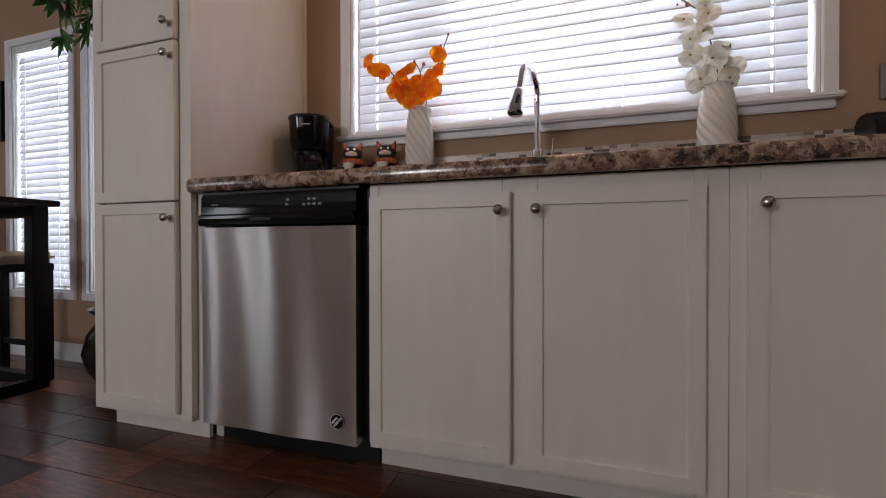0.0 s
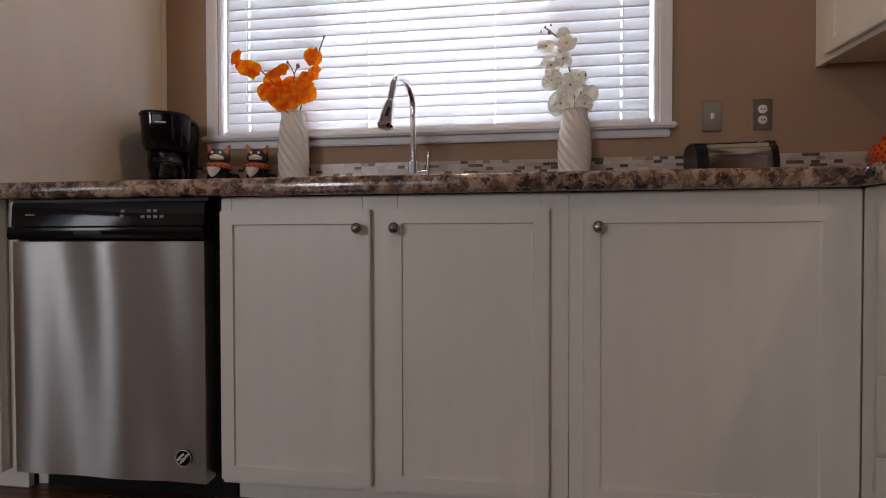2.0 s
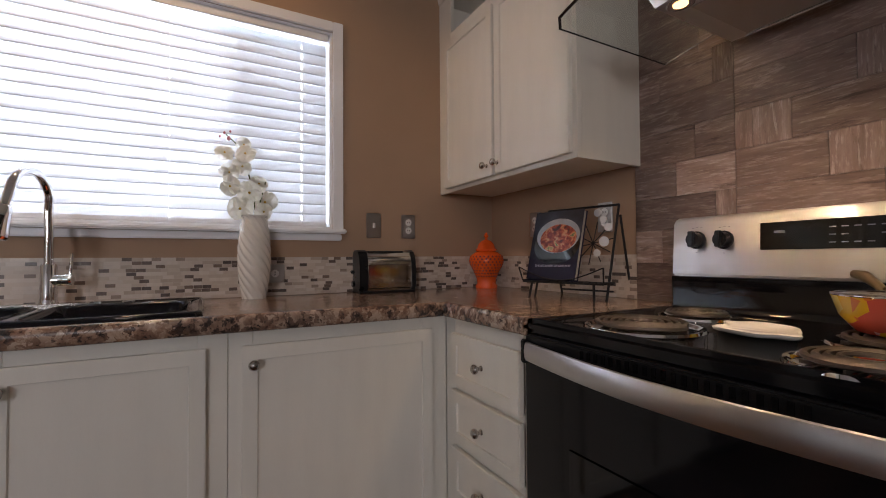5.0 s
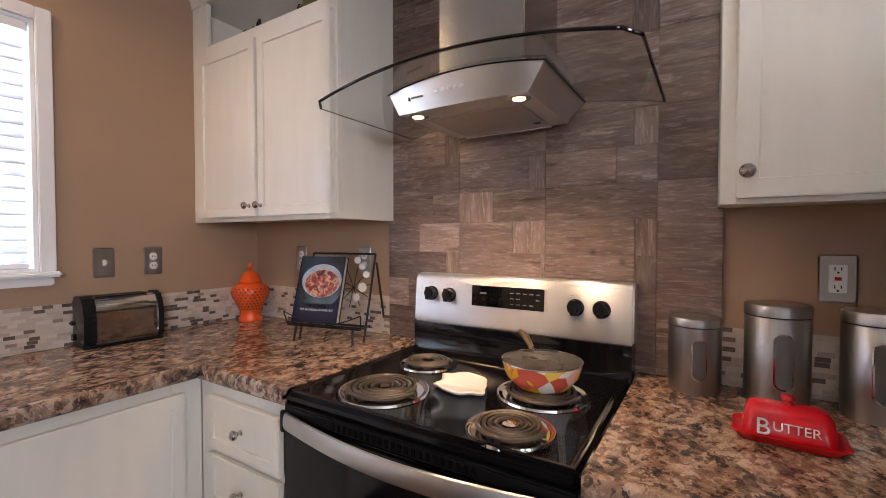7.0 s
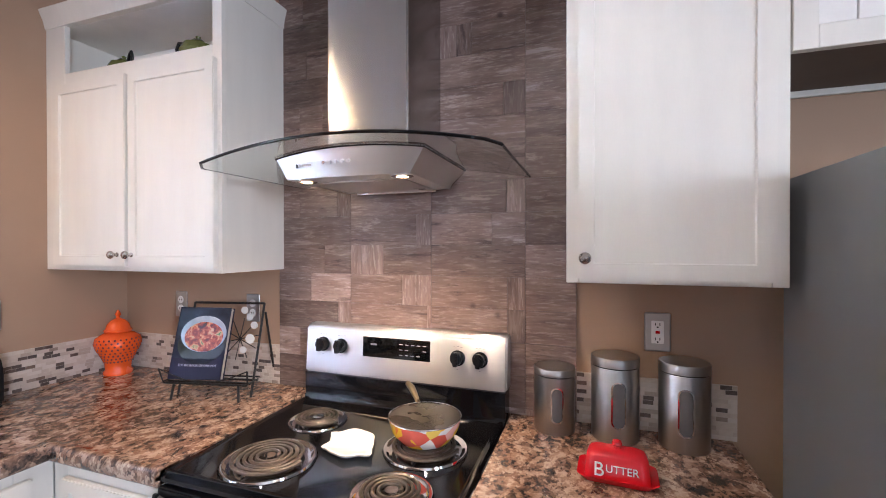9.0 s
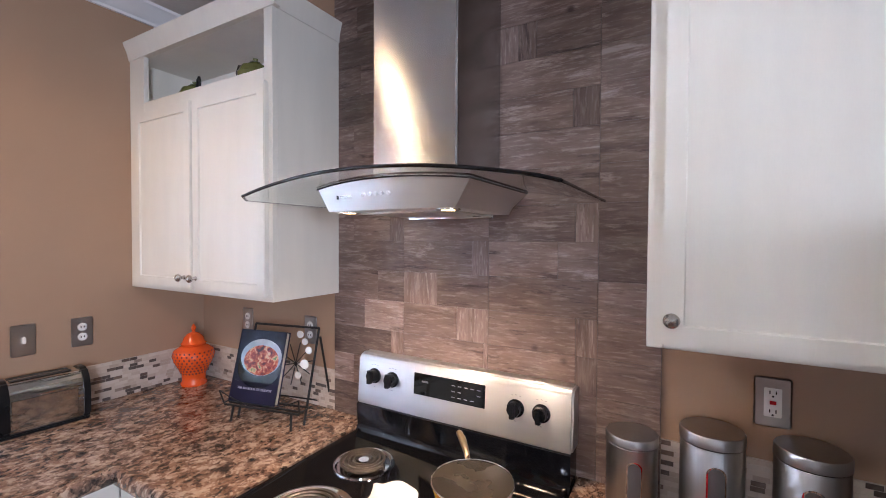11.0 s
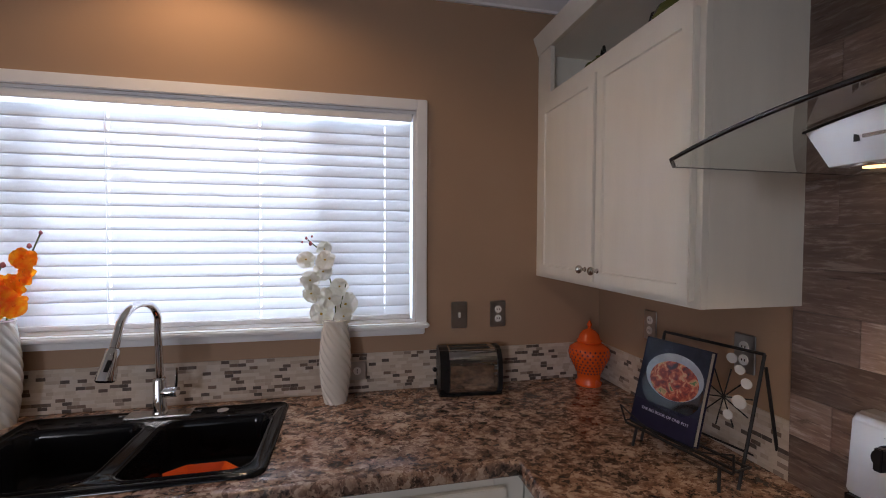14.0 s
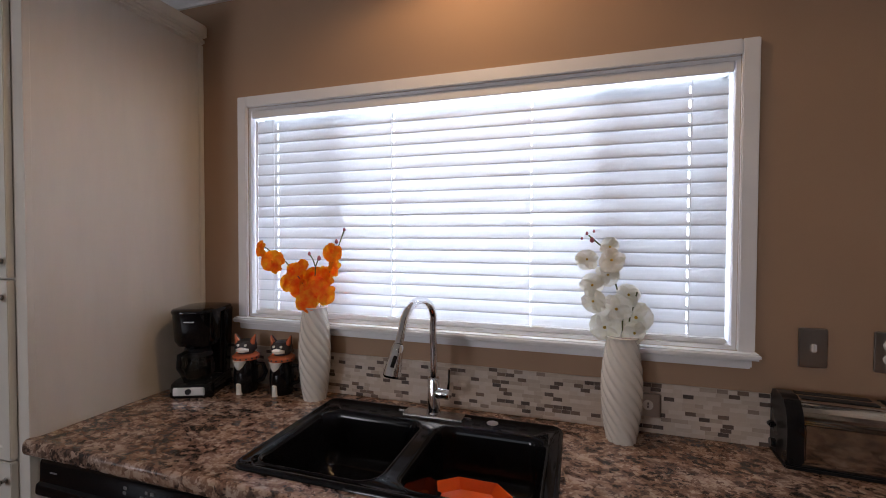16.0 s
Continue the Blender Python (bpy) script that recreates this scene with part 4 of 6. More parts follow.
# range hood; local x runs towards -y
HC = 1.2525
hood = thing("range_hood", (2.0, HC, 1.665), "stainless chimney range hood with curved glass canopy", "range hood", rz=-90)


def arc(x, half, mid, end):
    return end + (mid - end) * (1 - (x / half) ** 2)


def under_glass(x):
    """Height of the canopy's lower face at local x."""
    return arc((x - 0.007) / 0.437, 1, 0.078, 0.030)


bm = bmesh.new()
NS = 16
rows = []
for i in range(NS + 1):
    u = -1 + 2 * i / NS
    xb, xt = 0.195 * u - 0.014, 0.232 * u - 0.006
    yf = arc(u, 1, -0.402, -0.392)
    yt = arc(u, 1, -0.430, -0.404)
    zt = under_glass(xt) - 0.0015
    rows.append([bm.verts.new(p) for p in ((xb, -0.055, 0.0), (xb, yf, 0.0), (xt, yt, zt), (xt, -0.024, zt), (xb, -0.030, 0.02))])
for a, b in zip(rows, rows[1:]):
    for k in range(5):
        bm.faces.new((a[k], b[k], b[(k + 1) % 5], a[(k + 1) % 5]))
bm.faces.new(rows[0])
bm.faces.new(rows[-1])
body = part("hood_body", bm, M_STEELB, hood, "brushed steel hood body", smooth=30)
filt = part("filter_panel", boxes((-0.160, 0.132, -0.325, -0.075, -0.004, -0.0005), bevel=0.001), M_STEEL, body, "perforated grease filter")
part("filter_lip", boxes((-0.165, 0.137, -0.073, -0.066, -0.009, -0.0005), bevel=0.001), M_CHROME, filt)
part("filter_latch", boxes((0.088, 0.134, -0.150, -0.112, -0.0065, -0.0045), bevel=0.0008), M_STEEL, filt)
part("latch_hole", boxes((0.100, 0.122, -0.140, -0.124, -0.0072, -0.0066)), M_SLOT, filt)
for x in (-0.1650, 0.1450):
    ring = part("lamp_ring", lathe([(0.017, -0.0005), (0.031, -0.0005), (0.031, -0.003), (0.027, -0.0045), (0.017, -0.003)], 28, None, x, -0.36), M_CHROME, body)
    part("bulb", disc(bmesh.new(), x, -0.36, -0.0048, 0.0168, 0.0045, 24), M_BULB, ring, "lit warm halogen lamp")


gasket = []
for i in range(17):
    u = -1 + 2 * i / 16
    gx = 0.233 * u - 0.006
    gasket.append((gx, arc(u, 1, -0.432, -0.406), under_glass(gx) - 0.003))
part("gasket", tube([(gasket[0][0], -0.03, gasket[0][2]), *gasket, (gasket[-1][0], -0.03, gasket[-1][2])], 0.0024, 6), M_BLACKP, body, "black seal under the glass")


def hood_front(x, z):
    """The front face of the hood body at local x, height z."""
    k = z / under_glass(x)
    return arc((x + 0.010) / (0.195 + 0.037 * k), 1, -0.402 - 0.028 * k, -0.392 - 0.012 * k)


for k in range(5):
    x = -0.066 + 0.0195 * k
    y = hood_front(x, 0.040)
    part("button", tube([(x, y + 0.003, 0.040), (x, y - 0.006, 0.038)], 0.0048, 14), M_DISC, body)
part("brand_mark", boxes((-0.165, -0.158, hood_front(-0.160, 0.036) - 0.0016, hood_front(-0.160, 0.036) + 0.004, 0.030, 0.041)), M_SLOT, body)
part("brand_bars", boxes((-0.152, -0.112, hood_front(-0.125, 0.036) - 0.002, hood_front(-0.125, 0.036) + 0.004, 0.033, 0.038)), M_PLATE, body)
bm = bmesh.new()
NS = 28
rings = []
for i in range(NS + 1):
    u = -1 + 2 * i / NS
    x = 0.437 * u + 0.007
    z = under_glass(x)
    yf = arc(u, 1, -0.535, -0.515)
    if abs(u) > 0.96:
        yf += 0.03 * (abs(u) - 0.96) / 0.04
    yb = -0.022
    rings.append([bm.verts.new((x, yf, z)), bm.verts.new((x, yb, z)), bm.verts.new((x, yb, z + 0.006)), bm.verts.new((x, yf, z + 0.006))])
for a, b in zip(rings, rings[1:]):
    for k in range(4):
        bm.faces.new((a[k], b[k], b[(k + 1) % 4], a[(k + 1) % 4]))
bm.faces.new(rings[0])
bm.faces.new(rings[-1])
canopy = part("glass_canopy", bm, M_HOODGLASS, hood, "curved smoked glass canopy", smooth=30)
canopy.visible_shadow = False
edge = []
for i in range(NS + 1):
    u = -1 + 2 * i / NS
    yf = arc(u, 1, -0.535, -0.515) + (0.03 * (abs(u) - 0.96) / 0.04 if abs(u) > 0.96 else 0)
    edge.append((0.437 * u + 0.007, yf - 0.001, arc(u, 1, 0.078, 0.030) + 0.003))
part("canopy_edge", tube(edge, 0.0042, 8), M_BLACK, canopy, "dark polished glass edge")
for s in (-1, 1):
    part("canopy_edge", tube([(0.4375 * s + 0.007, -0.484, 0.033), (0.4375 * s + 0.007, -0.022, 0.033)], 0.003, 6), M_BLACK, canopy)
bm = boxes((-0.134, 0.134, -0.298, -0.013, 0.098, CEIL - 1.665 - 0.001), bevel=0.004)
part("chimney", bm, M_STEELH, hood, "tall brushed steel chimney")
part("collar", boxes((-0.16, 0.16, -0.33, -0.013, 0.078, 0.097), bevel=0.003), M_STEEL, hood)

# ---- things on the worktop and walls ----
def sink():
    s = thing("kitchen_sink", (0.222, 2.372, CT), "black double-bowl drop-in sink", "sink")
    bm = bmesh.new()

    def loop(x0, x1, y0, y1, r, z):
        out = []
        for cx, cy, a0 in ((x1 - r, y1 - r, 0), (x0 + r, y1 - r, 90), (x0 + r, y0 + r, 180), (x1 - r, y0 + r, 270)):
            for k in range(7):
                a = radians(a0 + 15 * k)
                out.append(bm.verts.new((cx + r * math.cos(a), cy + r * math.sin(a), z)))
        return out

    def skin(rows):
        for a, b in zip(rows, rows[1:]):
            for k in range(28):
                bm.faces.new((a[k], a[(k + 1) % 28], b[(k + 1) % 28], b[k]))

    X0, X1, Y0, Y1, Z = -0.412, 0.424, -0.250, 0.252, 0.009
    rim = [loop(X0 - g, X1 + g, Y0 - g, Y1 + g, 0.035 + g, z) for g, z in ((0.004, 0.001), (0.002, 0.009), (-0.004, 0.0135), (-0.010, 0.013), (-0.015, Z))]
    skin(rim)
    fill = [rim[-1]]
    for x0, x1 in ((X0 + 0.032, 0.002), (0.034, X1 - 0.030)):
        y0, y1 = Y0 + 0.024, 0.160
        rows = [loop(x0 + g, x1 - g, y0 + g, y1 - g, max(0.02, 0.062 - g * 0.5), z) for g, z in
                ((0, Z), (0.003, Z + 0.004), (0.008, Z + 0.003), (0.013, Z - 0.006), (0.018, Z - 0.022), (0.026, Z - 0.12), (0.036, Z - 0.155), (0.060, Z - 0.168))]
        skin(rows)
        bm.faces.new(rows[-1])
        fill.append(rows[0])
    edges = []
    for row in fill:
        for k in range(28):
            edges.append(bm.edges.get((row[k], row[(k + 1) % 28])))
    bmesh.ops.triangle_fill(bm, use_beauty=True, use_dissolve=False, edges=edges)
    part("basin", bm, M_SINK, s, "glossy black composite basin", smooth=50)
    for x in (-0.18, 0.21):
        part("drain", lathe([(0.0001, -0.1580), (0.03, -0.1580), (0.042, -0.1565), (0.044, -0.1588)], 24, None, x, -0.03), M_CHROME, s)
    part("hole_cap", disc(bmesh.new(), 0.206, 0.205, 0.0092, 0.019, 0.005), M_CHROME, s)
    return s


sink()
f = thing("kitchen_faucet", (0.222, 2.590, CT + 0.0092), "chrome gooseneck faucet with pull-down sprayer", "faucet")
bm = boxes((-0.128, 0.132, -0.028, 0.028, 0, 0.006))
bmesh.ops.bevel(bm, geom=[e for e in bm.edges if abs(e.verts[0].co.z - e.verts[1].co.z) > 0.004], offset=0.026, segments=6, affect="EDGES")
part("deck_plate", bm, M_NICKEL, f)
part("base_column", lathe([(0.0001, 0.006), (0.025, 0.006), (0.024, 0.012), (0.0215, 0.02), (0.0205, 0.125), (0.018, 0.13), (0.0001, 0.13)], 28), M_CHROME, f)
pts = [(0, 0, 0.125), (0, 0, 0.22), (-0.002, -0.003, 0.29)]
for k in range(1, 13):
    a = math.pi * k / 13
    pts.append((-0.018 + 0.018 * math.cos(a), -0.095 + 0.095 * math.cos(a), 0.320 + 0.086 * math.sin(a)))
pts += [(-0.038, -0.199, 0.310), (-0.040, -0.208, 0.290)]
part("neck", tube(pts, 0.0125, 14), M_CHROME, f, "polished gooseneck pipe")
head = part("spray_head", tube([(-0.040, -0.208, 0.290), (-0.041, -0.210, 0.284), (-0.043, -0.216, 0.264), (-0.048, -0.231, 0.220), (-0.050, -0.236, 0.203), (-0.0505, -0.237, 0.198)], [0.0135, 0.0175, 0.0195, 0.0255, 0.027, 0.022], 18), M_CHROME, f)
part("spray_button", tube([(-0.038, -0.233, 0.260), (-0.043, -0.249, 0.230)], 0.007, 10), M_BLACKP, head, "black spray button")
part("handle_hub", tube([(0.0, 0, 0.078), (0.052, -0.006, 0.080), (0.06, -0.007, 0.080)], [0.018, 0.019, 0.016], 18), M_CHROME, f)
part("handle_lever", tube([(0.052, -0.006, 0.085), (0.056, -0.006, 0.12), (0.058, -0.008, 0.165)], [0.006, 0.0045, 0.004], 10), M_CHROME, f)

tray = thing("dish_tray", (0.392, 2.405, CT - 0.1585), "orange plastic tray lying in the sink bowl", "tray")
bm = bmesh.new()
ring = [(-0.125, -0.09), (-0.09, -0.12), (0.09, -0.12), (0.125, -0.09), (0.125, 0.02), (0.07, 0.075), (-0.05, 0.075), (-0.125, 0.02)]
loops = []
for s_, z in ((0.80, 0.0), (1.0, 0.034), (0.97, 0.034), (0.78, 0.006)):
    loops.append([bm.verts.new((x * s_, y * s_, z)) for x, y in ring])
for a, b in zip(loops, loops[1:]):
    for k in range(8):
        bm.faces.new((a[k], a[(k + 1) % 8], b[(k + 1) % 8], b[k]))
bm.faces.new(loops[0])
bm.faces.new(loops[-1])
part("tray_shell", bm, M_ORANGE, tray, smooth=20)


def twisted_vase(loc, h, r, label):
    v = thing("vase", loc, label, "vase", "twisted vases")
    prof = []
    for k in range(61):
        t = k / 60
        w = r * (0.54 + 0.49 * math.sin(math.pi * (0.13 + 0.74 * t))) if t < 0.97 else r * 0.80
        prof.append((w, h * t))
    prof += [(r * 0.66, h * 0.998), (r * 0.6, h * 0.93), (0.001, h * 0.92)]

    def twist(rr, z, a):
        p = (a * 11 / (2 * math.pi) + z / h * 8.2) % 1
        return rr * (1 + 0.13 * (abs(math.sin(math.pi * p)) ** 0.7 - 0.72)) if rr > r * 0.62 else rr

    part("vase_body", lathe(prof, 132, None, 0, 0, twist), M_CREAM, v, "cream glazed body with spiral ridges", smooth=60)
    part("rim", lathe([(r * 0.70, h * 0.985), (r * 0.82, h * 0.985), (r * 0.85, h * 0.995), (r * 0.80, h * 1.004), (r * 0.70, h * 1.002)], 48), M_CREAM, v, smooth=60)
    return v


twisted_vase((-0.268, 2.622, CT), 0.352, 0.057, "tall cream spiral-ridged ceramic vase by the coffee maker")
twisted_vase((0.818, 2.615, CT), 0.318, 0.057, "tall cream spiral-ridged ceramic vase beside the sink")


def blossom(parent, c, size, face, rng, pm, tm):
    """An orchid blossom: five cupped petals and a throat."""
    bm = bmesh.new()
    face = Vector(face).normalized()
    q = face.to_track_quat("Z", "Y").to_matrix() @ Matrix.Rotation(rng.uniform(0, 6.28), 3, "Z")
    for k in range(5):
        a = 2 * math.pi * k / 5
        wide = size * (0.80 if k % 5 in (1, 4) else 0.50)
        ln = size * (0.95 if k in (1, 4) else 1.0)
        grid = []
        for i in range(5):
            t = i / 4
            w = wide * math.sin(math.pi * (0.12 + 0.80 * t)) ** 0.8
            row = []
            for j in range(4):
                s_ = j / 3 - 0.5
                z = size * (0.22 * t - 0.32 * t * t + 0.30 * s_ * s_ + rng.uniform(-0.02, 0.02))
                p = Matrix.Rotation(a, 3, "Z") @ Vector((ln * t, 2 * w * s_, z))
                row.append(bm.verts.new(Vector(c) + q @ p))
            grid.append(row)
        for i in range(4):
            for j in range(3):
                bm.faces.new((grid[i][j], grid[i + 1][j], grid[i + 1][j + 1], grid[i][j + 1]))
    ob = part("blossom", bm, pm, parent, smooth=80)
    bt = lathe([(0.0001, -0.06 * size), (0.08 * size, 0.0), (0.10 * size, 0.10 * size), (0.04 * size, 0.18 * size), (0.0001, 0.20 * size)], 10)
    bmesh.ops.rotate(bt, verts=list(bt.verts), matrix=q)
    bmesh.ops.translate(bt, verts=list(bt.verts), vec=c)
    part("throat", bt, tm, ob)


def spray(loc, label, stems, blossoms, buds, size, pm, tm, seed):
    rng = random.Random(seed)
    s = thing("orchid_spray", loc, label, "flowers")
    for pts in stems:
        part("stem", tube(pts, 0.0024, 7), M_STEM, s)
    for x, z, k in blossoms:
        c = (x, -0.02 + rng.uniform(-0.03, 0.035), z)
        blossom(s, c, size * k, (rng.uniform(-0.6, 0.6), -1, rng.uniform(-0.3, 0.5)), rng, pm, tm)
    for x, z, r in buds:
        part("bud", lathe([(0.0001, z - r), (r * 0.7, z - 0.5 * r), (r * 0.8, z), (r * 0.5, z + 0.8 * r), (0.0001, z + 1.2 * r)], 10, None, x, 0), M_BUD, s)


V1 = (-0.272, 2.622, CT + 0.354)
spray(V1, "orange artificial orchid stems in the cream vase",
      [[(0, 0, -0.085), (-0.05, 0, 0.09), (-0.125, 0, 0.165), (-0.230, 0, 0.226)], [(0.01, 0, -0.085), (0.05, 0, 0.08), (0.085, 0.0, 0.17), (0.132, 0, 0.290)], [(0, 0, -0.085), (0.005, 0, 0.10), (0.008, 0, 0.15), (0.022, 0, 0.182)], [(0.008, 0, 0.15), (-0.004, 0, 0.178), (-0.018, 0, 0.198)]],
      [(-0.221, 0.218, 0.70), (-0.216, 0.190, 0.50), (-0.164, 0.170, 0.95), (-0.140, 0.150, 0.60), (-0.092, 0.118, 0.95), (-0.110, 0.085, 0.80), (-0.059, 0.135, 0.75), (-0.024, 0.150, 0.70),
       (-0.049, 0.088, 1.00), (0.000, 0.105, 0.95), (-0.035, 0.045, 1.00), (0.017, 0.052, 1.05), (0.050, 0.078, 0.80), (0.082, 0.052, 0.85), (0.052, 0.128, 0.60), (0.091, 0.148, 0.75),
       (0.095, 0.205, 0.75), (0.112, 0.188, 0.50), (-0.004, 0.022, 0.90), (-0.062, 0.062, 0.90), (0.030, 0.100, 0.80), (-0.012, 0.078, 1.00), (0.062, 0.100, 0.70)],
      [(0.099, 0.245, 0.009), (0.132, 0.290, 0.007), (-0.019, 0.198, 0.008), (0.024, 0.182, 0.010)], 0.049, M_PETALO, M_PETALO, 7)
V2 = (0.818, 2.615, CT + 0.314)
spray(V2, "white artificial orchid stem in the cream vase",
      [[(0, 0, -0.085), (0.0, 0, 0.08), (-0.03, 0, 0.20), (-0.05, 0, 0.265), (-0.10, 0, 0.31)], [(0.01, 0, -0.085), (0.02, 0, 0.06), (0.04, 0, 0.14)]],
      [(-0.105, 0.235, 0.85), (-0.04, 0.275, 0.75), (-0.035, 0.235, 0.95), (-0.045, 0.19, 0.9), (-0.09, 0.16, 0.9), (-0.085, 0.11, 0.95), (-0.02, 0.09, 1.1), (0.015, 0.13, 0.9), (0.04, 0.06, 1.2),
       (-0.05, 0.03, 1.2), (0.03, 0.02, 0.9)],
      [(-0.105, 0.315, 0.006), (-0.085, 0.322, 0.005), (-0.12, 0.30, 0.005), (-0.09, 0.295, 0.009)], 0.042, M_PETALW, M_PETALY, 11)

# coffee maker
cm = thing("coffee_maker", (-0.766, 2.580, CT), "small black drip coffee maker with glass carafe", "coffee maker", rz=22)
def ring_stack(levels, n=10):
    """Rounded-rectangle rings (half width, front, back, corner radius, height) skinned into one shell."""
    bm = bmesh.new()
    loops = []
    for w, y0, y1, r, z in levels:
        loop = []
        for cx, cy, a0 in ((w - r, y1 - r, 0), (-w + r, y1 - r, 90), (-w + r, y0 + r, 180), (w - r, y0 + r, 270)):
            for k in range(n):
                a = radians(a0 + 90 * k / (n - 1))
                loop.append(bm.verts.new((cx + r * math.cos(a), cy + r * math.sin(a), z)))
        loops.append(loop)
    for a, b in zip(loops, loops[1:]):
        for k in range(4 * n):
            bm.faces.new((a[k], a[(k + 1) % (4 * n)], b[(k + 1) % (4 * n)], b[k]))
    bm.faces.new(loops[0])
    bm.faces.new(loops[-1])
    return bm


part("base", ring_stack([(0.080, -0.118, 0.100, 0.030, 0.0), (0.082, -0.120, 0.102, 0.032, 0.008), (0.080, -0.114, 0.100, 0.032, 0.046), (0.072, -0.104, 0.094, 0.030, 0.055)]), M_BLACK, cm, smooth=50)
part("switch_panel", boxes((-0.058, 0.058, -0.1225, -0.1155, 0.010, 0.042), bevel=0.003), M_PLATE, cm)
part("power_switch", tube([(0, -0.121, 0.027), (0, -0.127, 0.027)], 0.011, 16), M_BLACKP, cm)
part("water_tank", ring_stack([(0.074, 0.020, 0.100, 0.026, 0.056), (0.076, 0.020, 0.102, 0.026, 0.12), (0.084, 0.018, 0.108, 0.030, 0.318)]), M_BLACK, cm, smooth=50)
part("brew_head", ring_stack([(0.068, -0.098, 0.0175, 0.050, 0.192), (0.078, -0.108, 0.0175, 0.055, 0.212), (0.084, -0.114, 0.0175, 0.058, 0.318)]), M_BLACK, cm, smooth=50)
part("lid", ring_stack([(0.086, -0.117, 0.112, 0.060, 0.3185), (0.088, -0.119, 0.114, 0.062, 0.326), (0.084, -0.114, 0.110, 0.060, 0.334), (0.060, -0.085, 0.080, 0.050, 0.338)]), M_BLACK, cm, smooth=50)
part("brand_bar", boxes((-0.018, 0.018, -0.1145, -0.1125, 0.288, 0.292)), M_PLATE, cm)
car = part("carafe", lathe([(0.0001, 0.057), (0.052, 0.057), (0.06, 0.075), (0.062, 0.11), (0.052, 0.15), (0.045, 0.165), (0.043, 0.165), (0.050, 0.15), (0.060, 0.11), (0.058, 0.075), (0.05, 0.060), (0.0001, 0.060)], 32, None, 0.0, -0.045), M_SMOKE, cm, "smoky glass carafe")
part("carafe_lid", lathe([(0.0001, 0.166), (0.046, 0.166), (0.046, 0.180), (0.03, 0.188), (0.0001, 0.188)], 28, None, 0.0, -0.045), M_BLACKP, car)
part("carafe_handle", tube([(-0.020, -0.088, 0.17), (-0.030, -0.125, 0.165), (-0.030, -0.130, 0.12), (-0.024, -0.106, 0.085)], 0.009, 8), M_BLACKP, car)
part("carafe_band", lathe([(0.0535, 0.148), (0.0545, 0.148), (0.048, 0.164), (0.047, 0.164)], 28, None, 0.0, -0.045), M_BLACKP, car)


def cat_mug(loc):
    m = thing("novelty_mug", loc, "black ceramic cat-shaped mug with orange collar", "mug", "cat mugs", rz=18)
    part("mug_body", lathe([(0.0001, 0), (0.038, 0), (0.043, 0.008), (0.046, 0.06), (0.043, 0.11), (0.037, 0.132), (0.0001, 0.135)], 28), M_BLACK, m)
    bib = part("bib", lathe([(0.0001, -0.040), (0.010, -0.022), (0.022, 0.0), (0.028, 0.024), (0.0001, 0.026)], 16), M_WHITE, m, "white bib")
    bib.matrix_basis = pose(-0.010, -0.027, 0.108)
    part("foot", lathe([(0.0001, 0), (0.013, 0), (0.013, 0.040), (0.0001, 0.050)], 14, None, -0.010, -0.036), M_WHITE, m)
    part("collar", lathe([(0.037, 0.128), (0.049, 0.132), (0.051, 0.145), (0.040, 0.153), (0.0001, 0.153)], 28), M_EAR, m, "orange collar")
    head = part("cat_head", lathe([(0.0001, 0.152), (0.032, 0.155), (0.042, 0.172), (0.041, 0.190), (0.030, 0.206), (0.0001, 0.211)], 24), M_CATGREY, m, "dark grey cat face")
    muz = part("muzzle", lathe([(0.0001, -0.014), (0.026, -0.008), (0.028, 0.002), (0.016, 0.011), (0.0001, 0.013)], 16), M_WHITE, m, "white muzzle")
    muz.matrix_basis = pose(0, -0.024, 0.174)
    for q in range(7):
        an = radians(198 + 24 * q)
        part("collar_dot", tube([(0.0485 * math.cos(an), 0.0485 * math.sin(an), 0.139), (0.0518 * math.cos(an), 0.0518 * math.sin(an), 0.139)], 0.0035, 8), M_SLOT, m)
    part("nose", lathe([(0.0001, -0.003), (0.005, 0), (0.0001, 0.004)], 10, None, 0, -0.052), M_ORANGE, muz)
    for s_ in (-1, 1):
        part("ear", tube([(s_ * 0.026, 0.0, 0.192), (s_ * 0.040, -0.002, 0.230)], [0.016, 0.003], 8), M_CATGREY, head)
        part("inner_ear", tube([(s_ * 0.027, -0.010, 0.194), (s_ * 0.040, -0.0075, 0.229)], [0.013, 0.0025], 8), M_EAR, head)
        part("eye", tube([(s_ * 0.014, -0.036, 0.192), (s_ * 0.015, -0.0405, 0.192)], 0.005, 10), M_WHITE, head)
    part("mug_handle", tube([(0.042, 0.0, 0.11), (0.066, 0.005, 0.108), (0.077, 0.006, 0.075), (0.064, 0.004, 0.045), (0.044, 0, 0.04)], 0.008, 8), M_BLACK, m)
    return m


mug = cat_mug((-0.575, 2.605, CT))
copy_thing(mug, pose(-0.425, 2.630, CT, 0, 0, 14))

